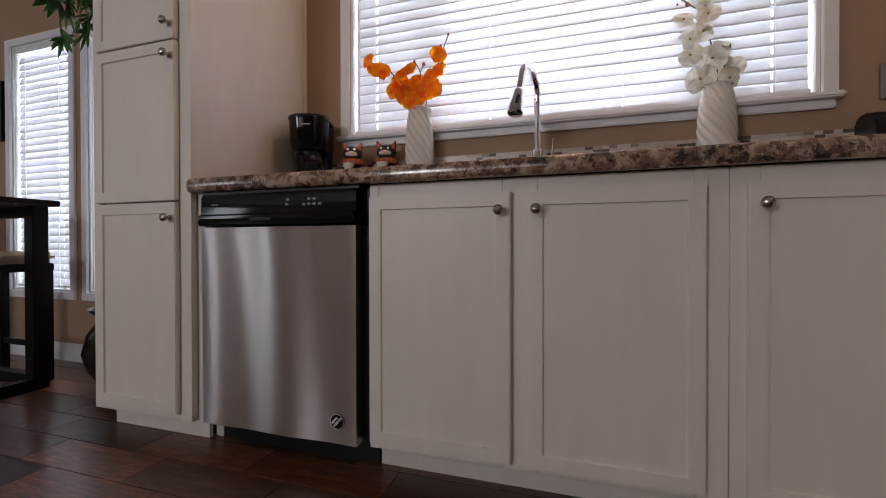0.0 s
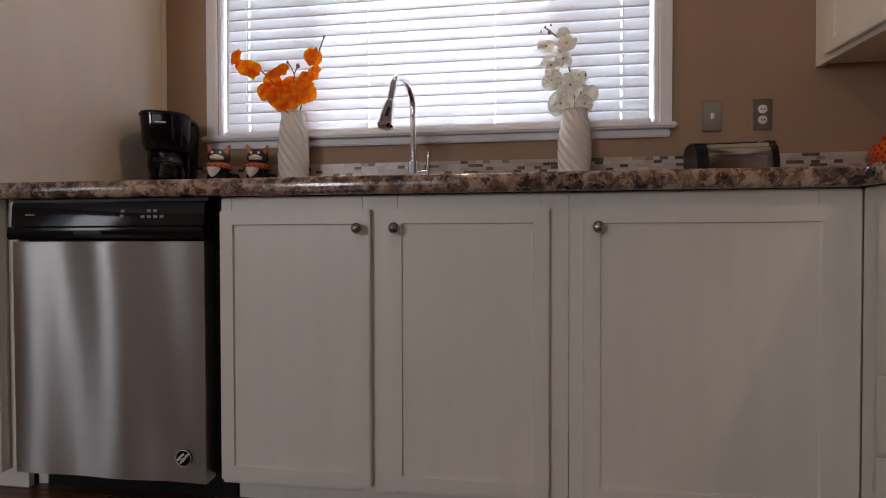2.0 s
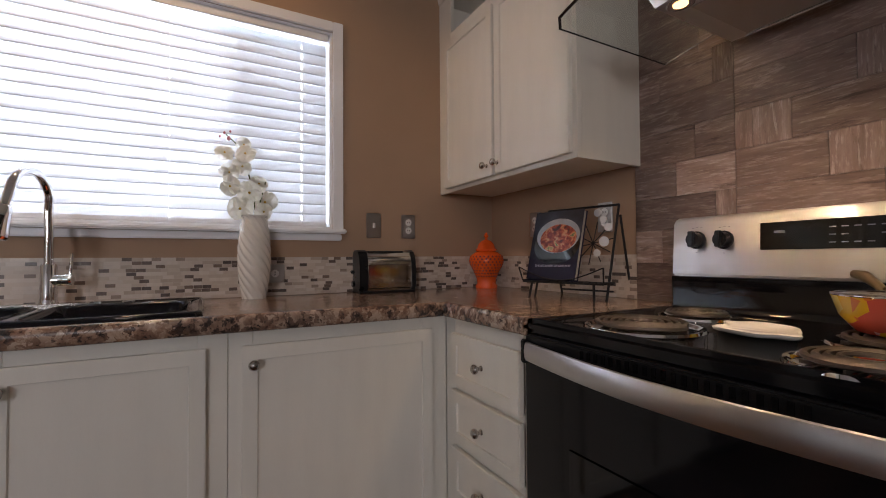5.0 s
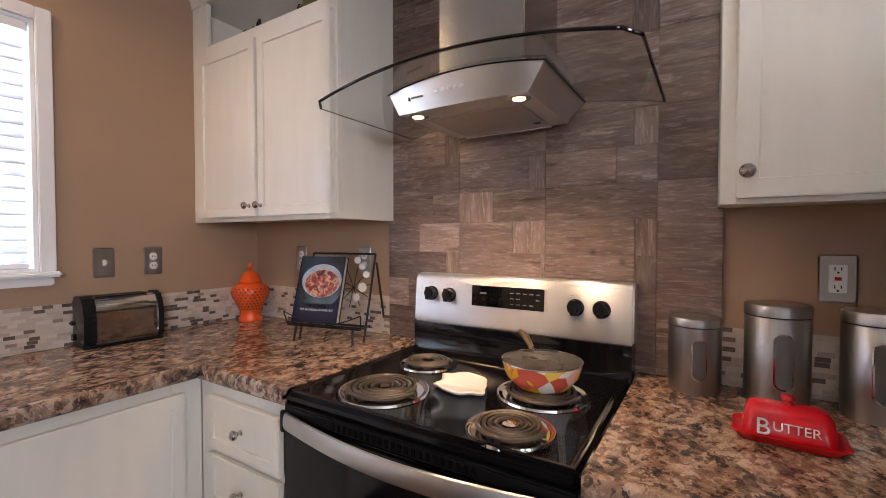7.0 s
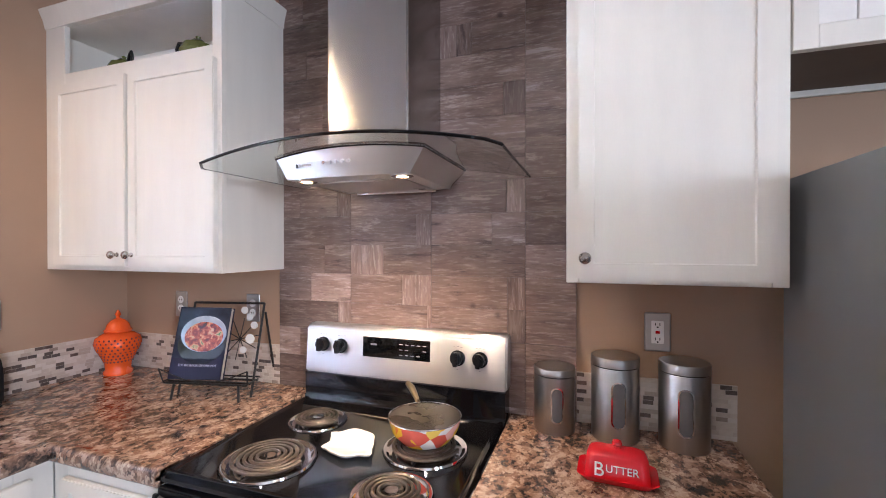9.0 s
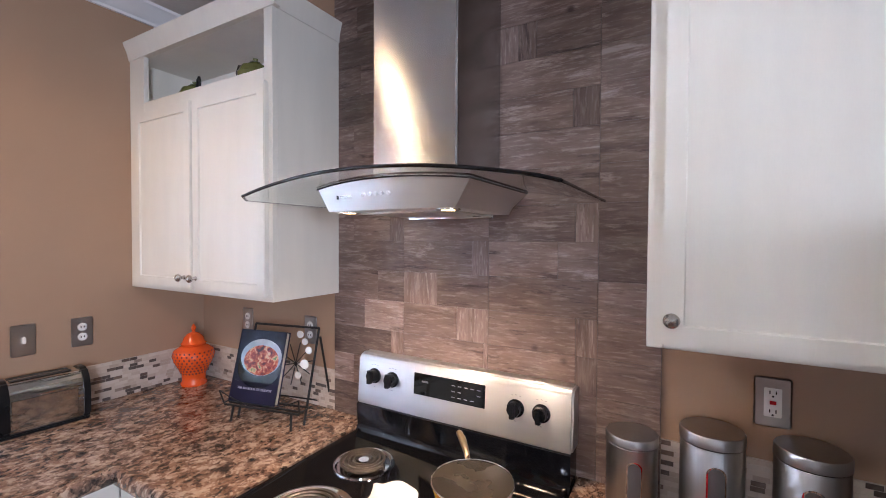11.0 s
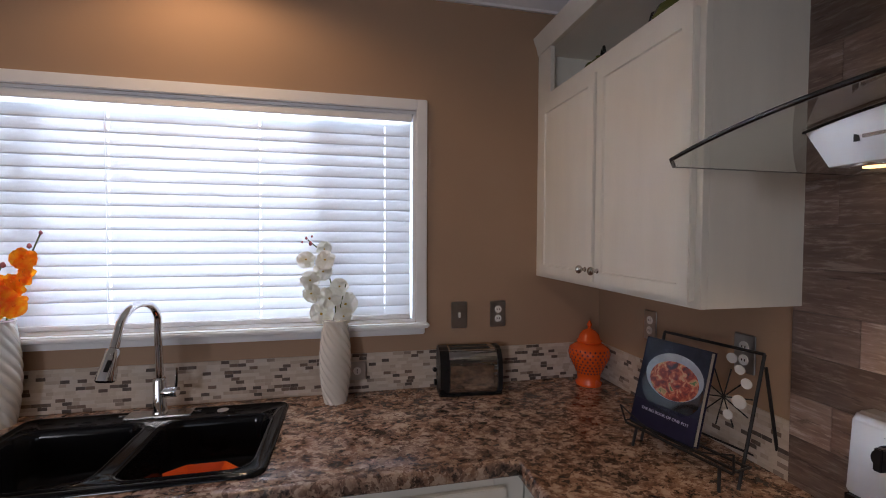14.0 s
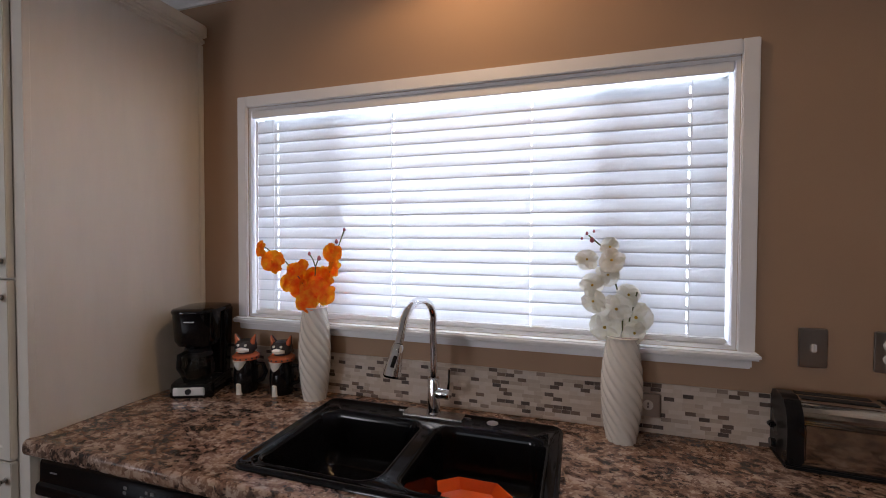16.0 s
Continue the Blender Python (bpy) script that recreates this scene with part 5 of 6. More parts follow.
# toaster
to = thing("toaster", (1.352, 2.628, CT), "chrome two-slice toaster with black ends", "toaster", rz=-4)
def slab(x0, x1, grow):
    prof = [(-0.070 - grow, 0.012), (-0.070 - grow, 0.125), (-0.055, 0.168 + grow), (-0.035, 0.182 + grow), (0.035, 0.182 + grow), (0.055, 0.168 + grow), (0.066, 0.125), (0.066, 0.012)]
    bm = extrude_profile(prof, "x", x0, x1)
    bmesh.ops.bevel(bm, geom=[e for e in bm.edges if abs(e.verts[0].co.x - e.verts[1].co.x) > 0.005], offset=0.012, segments=3, affect="EDGES")
    return bm
part("shell", slab(-0.088, 0.108, 0.0), M_TOAST, to, "dark mirror chrome shell", smooth=30)
for a, b in ((-0.126, -0.0885), (0.1085, 0.128)):
    part("end_cap", slab(a, b, 0.005), M_BLACKP, to, "black plastic end")
part("base", boxes((-0.128, 0.128, -0.068, 0.064, 0.0, 0.0118), bevel=0.003), M_BLACKP, to)
for y in (-0.026, 0.014):
    part("bread_slot", boxes((-0.08, 0.085, y, y + 0.022, 0.1815, 0.1835)), M_SLOT, to)
part("front_panel", boxes((-0.085, 0.092, -0.0725, -0.0705, 0.03, 0.125), bevel=0.001), M_TOAST, to)
part("lever", boxes((-0.148, -0.1305, -0.012, 0.012, 0.085, 0.10), bevel=0.004), M_BLACKP, to)
part("dial", tube([(-0.13, 0.0, 0.04), (-0.142, 0, 0.04)], 0.013, 14), M_BLACKP, to)

# pierced orange jar
jar = thing("ginger_jar", (1.888, 2.595, CT), "orange pierced ceramic ginger jar with lid", "jar")
bm = lathe([(0.0001, 0), (0.052, 0), (0.055, 0.012), (0.047, 0.022), (0.050, 0.05), (0.066, 0.085), (0.082, 0.115), (0.088, 0.138), (0.082, 0.160), (0.060, 0.176), (0.044, 0.184), (0.0001, 0.184)], 48)
part("jar_body", bm, M_ORANGE, jar, smooth=60)
bm = bmesh.new()
for row, (z, r) in enumerate(((0.060, 0.0545), (0.074, 0.0612), (0.088, 0.0680), (0.102, 0.0745), (0.116, 0.0825), (0.130, 0.0862), (0.144, 0.0865), (0.157, 0.0830))):
    for k in range(26):
        a = 2 * math.pi * (k + 0.5 * (row % 2)) / 26
        if math.sin(a) > 0.35:
            continue
        o = Vector((math.cos(a), math.sin(a), 0)) * r + Vector((0, 0, z))
        tmp = [bm.verts.new(o + Vector((-math.sin(a), math.cos(a), 0)) * 0.0042 * math.cos(t) + Vector((0, 0, 1)) * 0.0048 * math.sin(t) + Vector((math.cos(a), math.sin(a), 0)) * 0.0012) for t in (0, 1.05, 2.09, 3.14, 4.19, 5.24)]
        bm.faces.new(tmp)
pier = part("piercing", bm, plain("jar_hole", (0.12, 0.012, 0.003), 0.6, relief=0.0), jar, smooth=0)
pier["kind"] = "stuff"
lid = part("jar_lid", lathe([(0.0001, 0.1845), (0.050, 0.1845), (0.053, 0.192), (0.046, 0.198), (0.040, 0.218), (0.026, 0.234), (0.010, 0.242), (0.0001, 0.243)], 40), M_ORANGE, jar)
part("finial", lathe([(0.0001, 0.242), (0.008, 0.243), (0.006, 0.250), (0.011, 0.258), (0.009, 0.266), (0.003, 0.278), (0.0001, 0.28)], 16), M_ORANGE, lid)


# cookbook on a wire stand; local x along the stand, face to -y
def bar(pts, r=0.0035):
    return tube(pts, r, 8)


st = thing("cookbook_stand", (1.801, 1.952, CT), "black iron easel with round mirrors", "stand", rz=-77.5)
W = 0.146
for s_ in (-1, 1):
    part("front_leg", bar([(s_ * W, 0.0, 0.0), (s_ * W, 0.030, 0.10), (s_ * W, 0.098, 0.335)], 0.0045), M_IRON, st)
    part("back_leg", bar([(s_ * W, 0.185, 0.0), (s_ * W, 0.105, 0.30)], 0.0045), M_IRON, st)
part("top_bar", bar([(-W, 0.098, 0.335), (W, 0.098, 0.335)], 0.0045), M_IRON, st)
part("back_bar", bar([(-W, 0.18, 0.02), (W, 0.18, 0.02)]), M_IRON, st)
for y0 in (-0.054, -0.031, 0.012):
    part("ledge_bar", boxes((-W - 0.018, W + 0.018, y0, y0 + 0.007, 0.057, 0.064), bevel=0.0015), M_IRON, st)
for s_ in (-1, 1):
    part("ledge_arm", bar([(s_ * (W + 0.018), 0.018, 0.064), (s_ * (W + 0.018), -0.052, 0.066), (s_ * (W + 0.025), -0.065, 0.115)], 0.003), M_IRON, st)
    part("ledge_foot", bar([(s_ * W * 0.86, -0.045, 0.058), (s_ * W * 0.9, -0.055, 0.0)], 0.0045), M_IRON, st)
part("front_wire", bar([(-W - 0.025 + (2 * W + 0.05) * k / 12, -0.065, 0.115 - 0.045 * math.sin(math.pi * k / 12)) for k in range(13)], 0.0022), M_IRON, st)
for k in range(10):
    a = 2 * math.pi * k / 10 + 0.2
    part("spoke", bar([(0.062, 0.068, 0.20), (0.062 + 0.075 * math.cos(a), 0.068 + 0.018 * math.sin(a), 0.20 + 0.078 * math.sin(a))], 0.0018), M_IRON, st)
for x, z, r in ((0.075, 0.31, 0.014), (0.10, 0.285, 0.013), (0.122, 0.255, 0.014), (0.112, 0.205, 0.018), (0.09, 0.165, 0.013)):
    y = 0.028 + 0.25 * (z - 0.10)
    bm = tube([(x, y, z), (x, y - 0.003, z)], r, 20)
    part("round_mirror", bm, M_MIRRORLIT, st, "small round mirror")
bk = thing("cookbook", (1.803, 1.943, CT), "blue cookbook with a bowl of stew on its cover", "book", rz=-77.5)
TILT = math.atan2(0.068, 0.235)


def lean(bm):
    bmesh.ops.rotate(bm, verts=list(bm.verts), matrix=Matrix.Rotation(-TILT, 3, "X"))
    bmesh.ops.translate(bm, verts=list(bm.verts), vec=(-0.062, -0.018, 0.0645))
    return bm


def cover_mat():
    m, nt, p = tree("printed_cover")
    v = coords(nt)
    n = noise_node(nt, v, 14, 4)
    nt.links.new(ramp(nt, n, [(0.35, (0.005, 0.007, 0.017)), (0.6, (0.014, 0.020, 0.042)), (0.78, (0.07, 0.09, 0.13))]), p.inputs["Base Color"])
    p.inputs["Roughness"].default_value = 0.38
    p.inputs["Specular IOR Level"].default_value = 0.25
    return m


def stew_mat():
    m, nt, p = tree("printed_stew")
    v = coords(nt)
    n = noise_node(nt, v, 48, 3, 0.5, 0.8)
    nt.links.new(ramp(nt, n, [(0.30, (0.03, 0.012, 0.010)), (0.45, (0.20, 0.020, 0.010)), (0.54, (0.42, 0.08, 0.03)), (0.62, (0.55, 0.24, 0.11)), (0.70, (0.06, 0.12, 0.03))]), p.inputs["Base Color"])
    p.inputs["Roughness"].default_value = 0.25
    return m


BW, BH = 0.205, 0.265
part("pages", lean(boxes((-BW / 2 + 0.004, BW / 2 - 0.004, -0.019, -0.001, 0.004, BH - 0.004))), M_PAPER, bk)
cov = part("front_cover", lean(boxes((-BW / 2, BW / 2, -0.022, -0.0195, 0, BH))), cover_mat(), bk, "blue photo cover")
part("back_cover", lean(boxes((-BW / 2, BW / 2, -0.0005, 0.002, 0, BH))), M_PURPLE, bk)
part("spine", lean(boxes((-BW / 2 - 0.003, -BW / 2, -0.022, 0.002, 0, BH), bevel=0.001)), M_PURPLE, bk)
part("title_band", lean(boxes((-BW / 2 + 0.002, BW / 2 - 0.001, -0.0228, -0.0222, 0.003, 0.075))), M_PURPLE, cov)


def oval(cx, cz, rx, rz, y, h):
    bm = bmesh.new()
    a = [bm.verts.new((cx + rx * math.cos(t), y, cz + rz * math.sin(t))) for t in np.linspace(0, 2 * math.pi, 40, endpoint=False)]
    b = [bm.verts.new((v.co.x, y - h, v.co.z)) for v in a]
    for k in range(40):
        bm.faces.new((a[k], a[(k + 1) % 40], b[(k + 1) % 40], b[k]))
    bm.faces.new(a)
    bm.faces.new(b)
    return bm


part("printed_pot", lean(oval(0.006, 0.132, 0.096, 0.078, -0.0223, 0.0005)), M_DARKGLASS, cov)
part("printed_bowl", lean(oval(0.008, 0.166, 0.091, 0.067, -0.0230, 0.0005)), plain("printed_rim", (0.30, 0.31, 0.33), 0.25, var=0.2, scale=20, relief=0.0), cov)
part("printed_food", lean(oval(0.011, 0.155, 0.077, 0.055, -0.0237, 0.0005)), stew_mat(), cov)
bm = letters("THE BIG BOOK OF ONE POT", 0.0118)
bmesh.ops.rotate(bm, verts=list(bm.verts), matrix=Matrix.Rotation(radians(90), 3, "X"))
bmesh.ops.translate(bm, verts=list(bm.verts), vec=(0.004, -0.0234, 0.050))
part("title", lean(bm), M_TITLE, cov, "white title lettering", smooth=0)


# pan, spoon rest
pan = thing("frying_pan", (1.692, 1.063, 0.929), "frying pan with grey inside and colourful outside", "pan")
NPAN = 36
prof = [(0.0001, 0), (0.062, 0), (0.072, 0.004), (0.092, 0.030), (0.103, 0.066)]


def patchwork():
    m, nt, p = tree("patchwork_enamel")
    vo = nt.nodes.new("ShaderNodeTexVoronoi")
    vo.inputs["Scale"].default_value = 27
    nt.links.new(coords(nt), vo.inputs["Vector"])
    sep = nt.nodes.new("ShaderNodeSeparateColor")
    nt.links.new(vo.outputs["Color"], sep.inputs[0])
    nt.links.new(ramp(nt, sep.outputs[0], [(0.0, (0.78, 0.42, 0.02)), (0.26, (0.70, 0.20, 0.03)), (0.42, (0.80, 0.56, 0.10)), (0.58, (0.62, 0.10, 0.06)), (0.70, (0.78, 0.42, 0.34)), (0.84, (0.80, 0.74, 0.66))], "CONSTANT"), p.inputs["Base Color"])
    p.inputs["Roughness"].default_value = 0.2
    return m


part("outer_shell", lathe(prof, NPAN), patchwork(), pan, "orange, yellow and red patchwork enamel")
part("inner_face", lathe([(0.1032, 0.0665), (0.101, 0.068), (0.090, 0.032), (0.070, 0.007), (0.0001, 0.0055)], NPAN), M_PANIN, pan, "grey-bronze non-stick inside")
part("rim", tube([(0.1028 * math.cos(2 * math.pi * k / 36), 0.1028 * math.sin(2 * math.pi * k / 36), 0.067) for k in range(36)], 0.0018, 6, None, True), M_CHROME, pan)
part("handle", tube([(0.083, 0.052, 0.058), (0.105, 0.070, 0.075), (0.135, 0.098, 0.092), (0.160, 0.122, 0.096)], [0.007, 0.008, 0.011, 0.009], 10), M_GOLD, pan, "bronze coloured handle")

sr = thing("spoon_rest", (1.628, 1.262, 0.9105), "white ornate ceramic spoon rest", "spoon rest", rz=28)
bm = bmesh.new()
rows = []
for s_, z in ((0.85, 0.0), (0.97, 0.004), (1.0, 0.010), (0.93, 0.012), (0.85, 0.008)):
    row = []
    for k in range(64):
        a = 2 * math.pi * k / 64
        r = 0.072 * (1 + 0.05 * math.cos(2 * a) + 0.035 * math.cos(6 * a + 0.5) + 0.34 * math.exp(-((a - 3.75) / 0.20) ** 2) + 0.22 * math.exp(-((a - 0.75) / 0.14) ** 2)
                     + 0.20 * math.exp(-((a - 1.75) / 0.16) ** 2) - 0.07 * math.exp(-((a - 1.25) / 0.25) ** 2))
        row.append(bm.verts.new((s_ * r * 1.12 * math.cos(a), s_ * r * 0.98 * math.sin(a), z)))
    rows.append(row)
for a, b in zip(rows, rows[1:]):
    for k in range(64):
        bm.faces.new((a[k], a[(k + 1) % 64], b[(k + 1) % 64], b[k]))
bm.faces.new(rows[0])
bm.faces.new(rows[-1])
part("plate", bm, M_WHITE, sr, smooth=50)


# canisters
def canister(loc, r, h):
    c = thing("canister", loc, "brushed steel canister with oval window", "canister", "steel canisters")
    part("can_body", lathe([(0.0001, 0), (r * 0.98, 0), (r, 0.004), (r, h * 0.86), (r * 0.985, h * 0.865), (0.0001, h * 0.865)], 48), M_STEELC, c)
    part("seal_band", lathe([(0.0001, h * 0.866), (r * 0.965, h * 0.866), (r * 0.965, h * 0.878), (0.0001, h * 0.878)], 40), M_BLACKP, c)
    part("lid", lathe([(0.0001, h * 0.879), (r * 1.02, h * 0.879), (r * 1.02, h * 0.965), (r * 0.98, h * 0.985), (r * 0.5, h), (0.0001, h)], 48), M_STEELC, c)
    for name, g, m, lift in (("window_rim", 1.0, M_CHROME, 0.0010), ("window_pane", 0.80, M_CANGLASS, 0.0022)):
        bm = bmesh.new()
        hw, hh = r * 0.30 * g, h * 0.27 - r * 0.30 * (1 - g)
        pts = []
        for k in range(32):
            a = 2 * math.pi * k / 32
            u = hw * math.cos(a)
            v = hw * math.sin(a) + (hh - hw) * (1 if math.sin(a) > 0 else -1)
            pts.append((u, v))
        inner = [bm.verts.new((-(r + lift) * math.cos(u / r), (r + lift) * math.sin(u / r), h * 0.46 + v)) for u, v in pts]
        outer = [bm.verts.new((-(r - 0.001) * math.cos(u * 1.02 / r), (r - 0.001) * math.sin(u * 1.02 / r), h * 0.46 + v * 1.02)) for u, v in pts]
        for k in range(32):
            bm.faces.new((inner[k], inner[(k + 1) % 32], outer[(k + 1) % 32], outer[k]))
        for k in range(15):
            bm.faces.new((inner[k], inner[k + 1], inner[30 - k], inner[31 - k]) if k < 14 else (inner[14], inner[15], inner[16], inner[17]))
        part(name, bm, m, c)
    return c


M_STEELC = plain("dull_steel", (0.40, 0.385, 0.37), 0.36, 1.0, var=0.06, scale=3, grain=60, relief=0.05, stretch=(40, 40, 1), rvar=0.05)
for y, r, h, a in ((0.727, 0.0605, 0.195, 12), (0.555, 0.0655, 0.243, 6), (0.375, 0.0645, 0.240, -6)):
    can = canister((1.922, y, CT), r, h)
    can.matrix_basis = pose(1.922, y, CT, 0, 0, a)

# butter dish
bd = thing("butter_dish", (1.682, 0.562, CT), "red ceramic covered butter dish lettered BUTTER", "butter dish", rz=-93)
bm = bmesh.new()
def rr_ring(w, d, z, r=0.02):
    out = []
    for cx, cy, a0 in ((w - r, d - r, 0), (-w + r, d - r, 90), (-w + r, -d + r, 180), (w - r, -d + r, 270)):
        for k in range(5):
            a = radians(a0 + 22.5 * k)
            out.append((cx + r * math.cos(a), cy + r * math.sin(a), z))
    return out
def stack(levels):
    bm = bmesh.new()
    loops = [[bm.verts.new(p) for p in rr_ring(*lv)] for lv in levels]
    for a, b in zip(loops, loops[1:]):
        for k in range(20):
            bm.faces.new((a[k], a[(k + 1) % 20], b[(k + 1) % 20], b[k]))
    bm.faces.new(loops[0])
    bm.faces.new(loops[-1])
    return bm
part("tray", stack([(0.074, 0.040, 0.0), (0.078, 0.045, 0.003), (0.090, 0.055, 0.018), (0.088, 0.053, 0.019), (0.077, 0.044, 0.008)]), M_RED, bd, smooth=50)
cv = part("cover", stack([(0.074, 0.041, 0.009), (0.073, 0.040, 0.020), (0.068, 0.034, 0.058), (0.060, 0.026, 0.069), (0.045, 0.016, 0.072, 0.010)]), M_RED, bd, smooth=50)
part("cover_knob", lathe([(0.0001, 0.071), (0.008, 0.072), (0.007, 0.077), (0.012, 0.082), (0.010, 0.089), (0.0001, 0.091)], 18), M_RED, cv)
for txt, size, x, z in (("B", 0.044, -0.040, 0.032), ("UTTER", 0.024, 0.011, 0.037)):
    bm = letters(txt, size, 0.0008)
    bmesh.ops.rotate(bm, verts=list(bm.verts), matrix=Matrix.Rotation(radians(90 - 9.5), 3, "X"))
    bmesh.ops.translate(bm, verts=list(bm.verts), vec=(x, -0.0421, z))
    part("lettering", bm, M_GLOW, cv, "white lettering", smooth=0)


# wall plates
def plate(x, y, z, rz, kind, w=0.07, h=0.114, label="", turn=False):
    p = thing("switch" if kind == "switch" else "outlet", (x, y, z), label or "steel wall plate with white outlet", "outlet" if kind != "switch" else "light switch", "wall plates", rz=rz)
    part("cover_plate", boxes((-w / 2, w / 2, -0.0062, -0.0002, -h / 2, h / 2), bevel=0.0055, seg=3), M_PLATE, p)
    if kind == "switch":
        part("toggle", boxes((-0.005, 0.005, -0.016, -0.0062, -0.011, 0.011), bevel=0.0015), M_SOCKET, p)
    elif kind == "gfci":
        b = part("socket_face", boxes((-0.017, 0.017, -0.0085, -0.0062, -0.034, 0.034), bevel=0.001), M_SOCKET, p)
        part("reset_button", boxes((-0.006, 0.006, -0.0105, -0.0087, -0.004, 0.004)), M_RED, b)
        for z_ in (-0.022, 0.022):
            for dx in (-0.006, 0.006):
                part("slot", boxes((dx - 0.0011, dx + 0.0011, -0.0093, -0.0086, z_ - 0.002, z_ + 0.006)), M_SLOT, b)
            part("slot", tube([(0, -0.0086, z_ - 0.007), (0, -0.0093, z_ - 0.007)], 0.0025, 10), M_SLOT, b)
    else:
        for s_ in (-1, 1):
            off = s_ * 0.0195
            bm = tube([((off, -0.0062, 0) if turn else (0, -0.0062, off)), ((off, -0.0085, 0) if turn else (0, -0.0085, off))], 0.0155, 20)
            b = part("socket_face", bm, M_SOCKET, p)
            for k in (-1, 1):
                dx, dz = (off, k * 0.005) if turn else (k * 0.005, off)
                part("slot", boxes((dx - 0.0015, dx + 0.0015, -0.0092, -0.0086, dz - 0.0035, dz + 0.0035)), M_SLOT, b)
    for z_ in (-h / 2 + 0.014, h / 2 - 0.014):
        part("screw", tube([(0, -0.0058, z_), (0, -0.0068, z_)], 0.003, 8), M_PLATE, p)
    return p


plate(1.331, 2.70, 1.217, 0, "switch", label="steel wall plate with white toggle switch")
plate(1.505, 2.70, 1.217, 0, "outlet")
plate(0.882, 2.688, 1.006, 0, "outlet", 0.114, 0.074, "steel wall plate set sideways in the mosaic", True)
plate(2.0, 2.350, 1.217, -90, "outlet")
plate(2.0, 1.950, 1.217, -90, "outlet")
plate(2.0, 0.433, 1.214, -90, "gfci", 0.072, 0.116, "steel wall plate with white safety outlet and red button")

# teapots in the niche
def teapot(loc, s_, rz):
    t = thing("teapot", loc, "small olive glazed teapot with dark handle", "teapot", "niche teapots", rz=rz)
    part("pot_body", lathe([(0.0001, 0), (0.045 * s_, 0), (0.062 * s_, 0.02 * s_), (0.07 * s_, 0.045 * s_), (0.055 * s_, 0.075 * s_), (0.03 * s_, 0.085 * s_), (0.0001, 0.086 * s_)], 28), M_TEAPOT, t)
    part("lid", lathe([(0.0001, 0.086 * s_), (0.032 * s_, 0.086 * s_), (0.02 * s_, 0.098 * s_), (0.008 * s_, 0.102 * s_), (0.01 * s_, 0.112 * s_), (0.0001, 0.116 * s_)], 20), M_TEAPOT, t)
    part("handle", tube([(0.058 * s_, 0, 0.065 * s_), (0.085 * s_, 0, 0.10 * s_), (0.11 * s_, 0, 0.105 * s_), (0.125 * s_, 0, 0.08 * s_), (0.115 * s_, 0, 0.045 * s_), (0.068 * s_, 0, 0.025 * s_)], 0.007 * s_, 8), M_BLACKP, t)
    part("spout", tube([(-0.06 * s_, 0, 0.04 * s_), (-0.09 * s_, 0, 0.06 * s_), (-0.105 * s_, 0, 0.085 * s_)], [0.014 * s_, 0.010 * s_, 0.007 * s_], 8), M_TEAPOT, t)


teapot((1.785, 2.005, 1.381 + 0.770), 0.90, 88)
teapot((1.80, 2.42, 1.381 + 0.770), 0.84, 250)

# recessed ceiling light
dl = thing("recessed_light", (0.33, 2.32, CEIL), "white recessed ceiling downlight, lit", "ceiling light", "recessed lights")
part("trim_ring", lathe([(0.055, -0.001), (0.082, -0.001), (0.080, -0.008), (0.058, -0.006)], 32), M_TRIM, dl)
part("lens", disc(bmesh.new(), 0, 0, -0.004, 0.054, 0.003), M_BULB, dl, "glowing warm lens")
# trim and lens for the added mid-room downlight, out of view
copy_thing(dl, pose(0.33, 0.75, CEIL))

# ---- dining area ----
tb = thing("bar_table", (-2.085, 2.25, 0), "tall dark espresso wooden bar table", "table")
part("tabletop", boxes((-1.1, 0.035, -0.60, 0.105, 0.885, 0.912), bevel=0.004), M_DARKWOOD, tb)
part("apron", boxes((-1.03, -0.06, 0.045, 0.065, 0.83, 0.884)), M_DARKWOOD, tb)
for x, y in ((-0.085, 0.02), (-0.085, -0.53), (-1.03, 0.02), (-1.03, -0.53)):
    part("leg", boxes((x, x + 0.065, y, y + 0.065, 0.0, 0.8845), bevel=0.003), M_DARKWOOD, tb)
part("stretcher", boxes((-0.955, -0.086, 0.03, 0.08, 0.02, 0.07)), M_DARKWOOD, tb)
part("stretcher", boxes((-0.075, -0.02, -0.455, 0.019, 0.0, 0.055)), M_DARKWOOD, tb)
so = thing("bar_stool", (-2.42, 2.33, 0), "dark wooden bar stool with beige padded seat", "stool")
part("seat", boxes((-0.22, 0.215, -0.19, 0.10, 0.605, 0.665), bevel=0.022, seg=4), M_FABRIC, so, "beige padded seat")
part("seat_rail", boxes((-0.205, 0.205, -0.175, 0.09, 0.565, 0.6045), bevel=0.003), M_DARKWOOD, so)
for x in (-0.20, 0.16):
    for y in (-0.17, 0.05):
        part("leg", boxes((x, x + 0.04, y, y + 0.04, 0, 0.5645), bevel=0.003), M_DARKWOOD, so)
part("foot_rail", boxes((-0.159, 0.1595, -0.16, -0.14, 0.17, 0.20)), M_DARKWOOD, so)
part("foot_rail", boxes((-0.159, 0.1595, 0.06, 0.08, 0.17, 0.20)), M_DARKWOOD, so)
fv = thing("floor_vase", (-1.76, 2.48, 0), "large dark glazed floor vase", "vase")
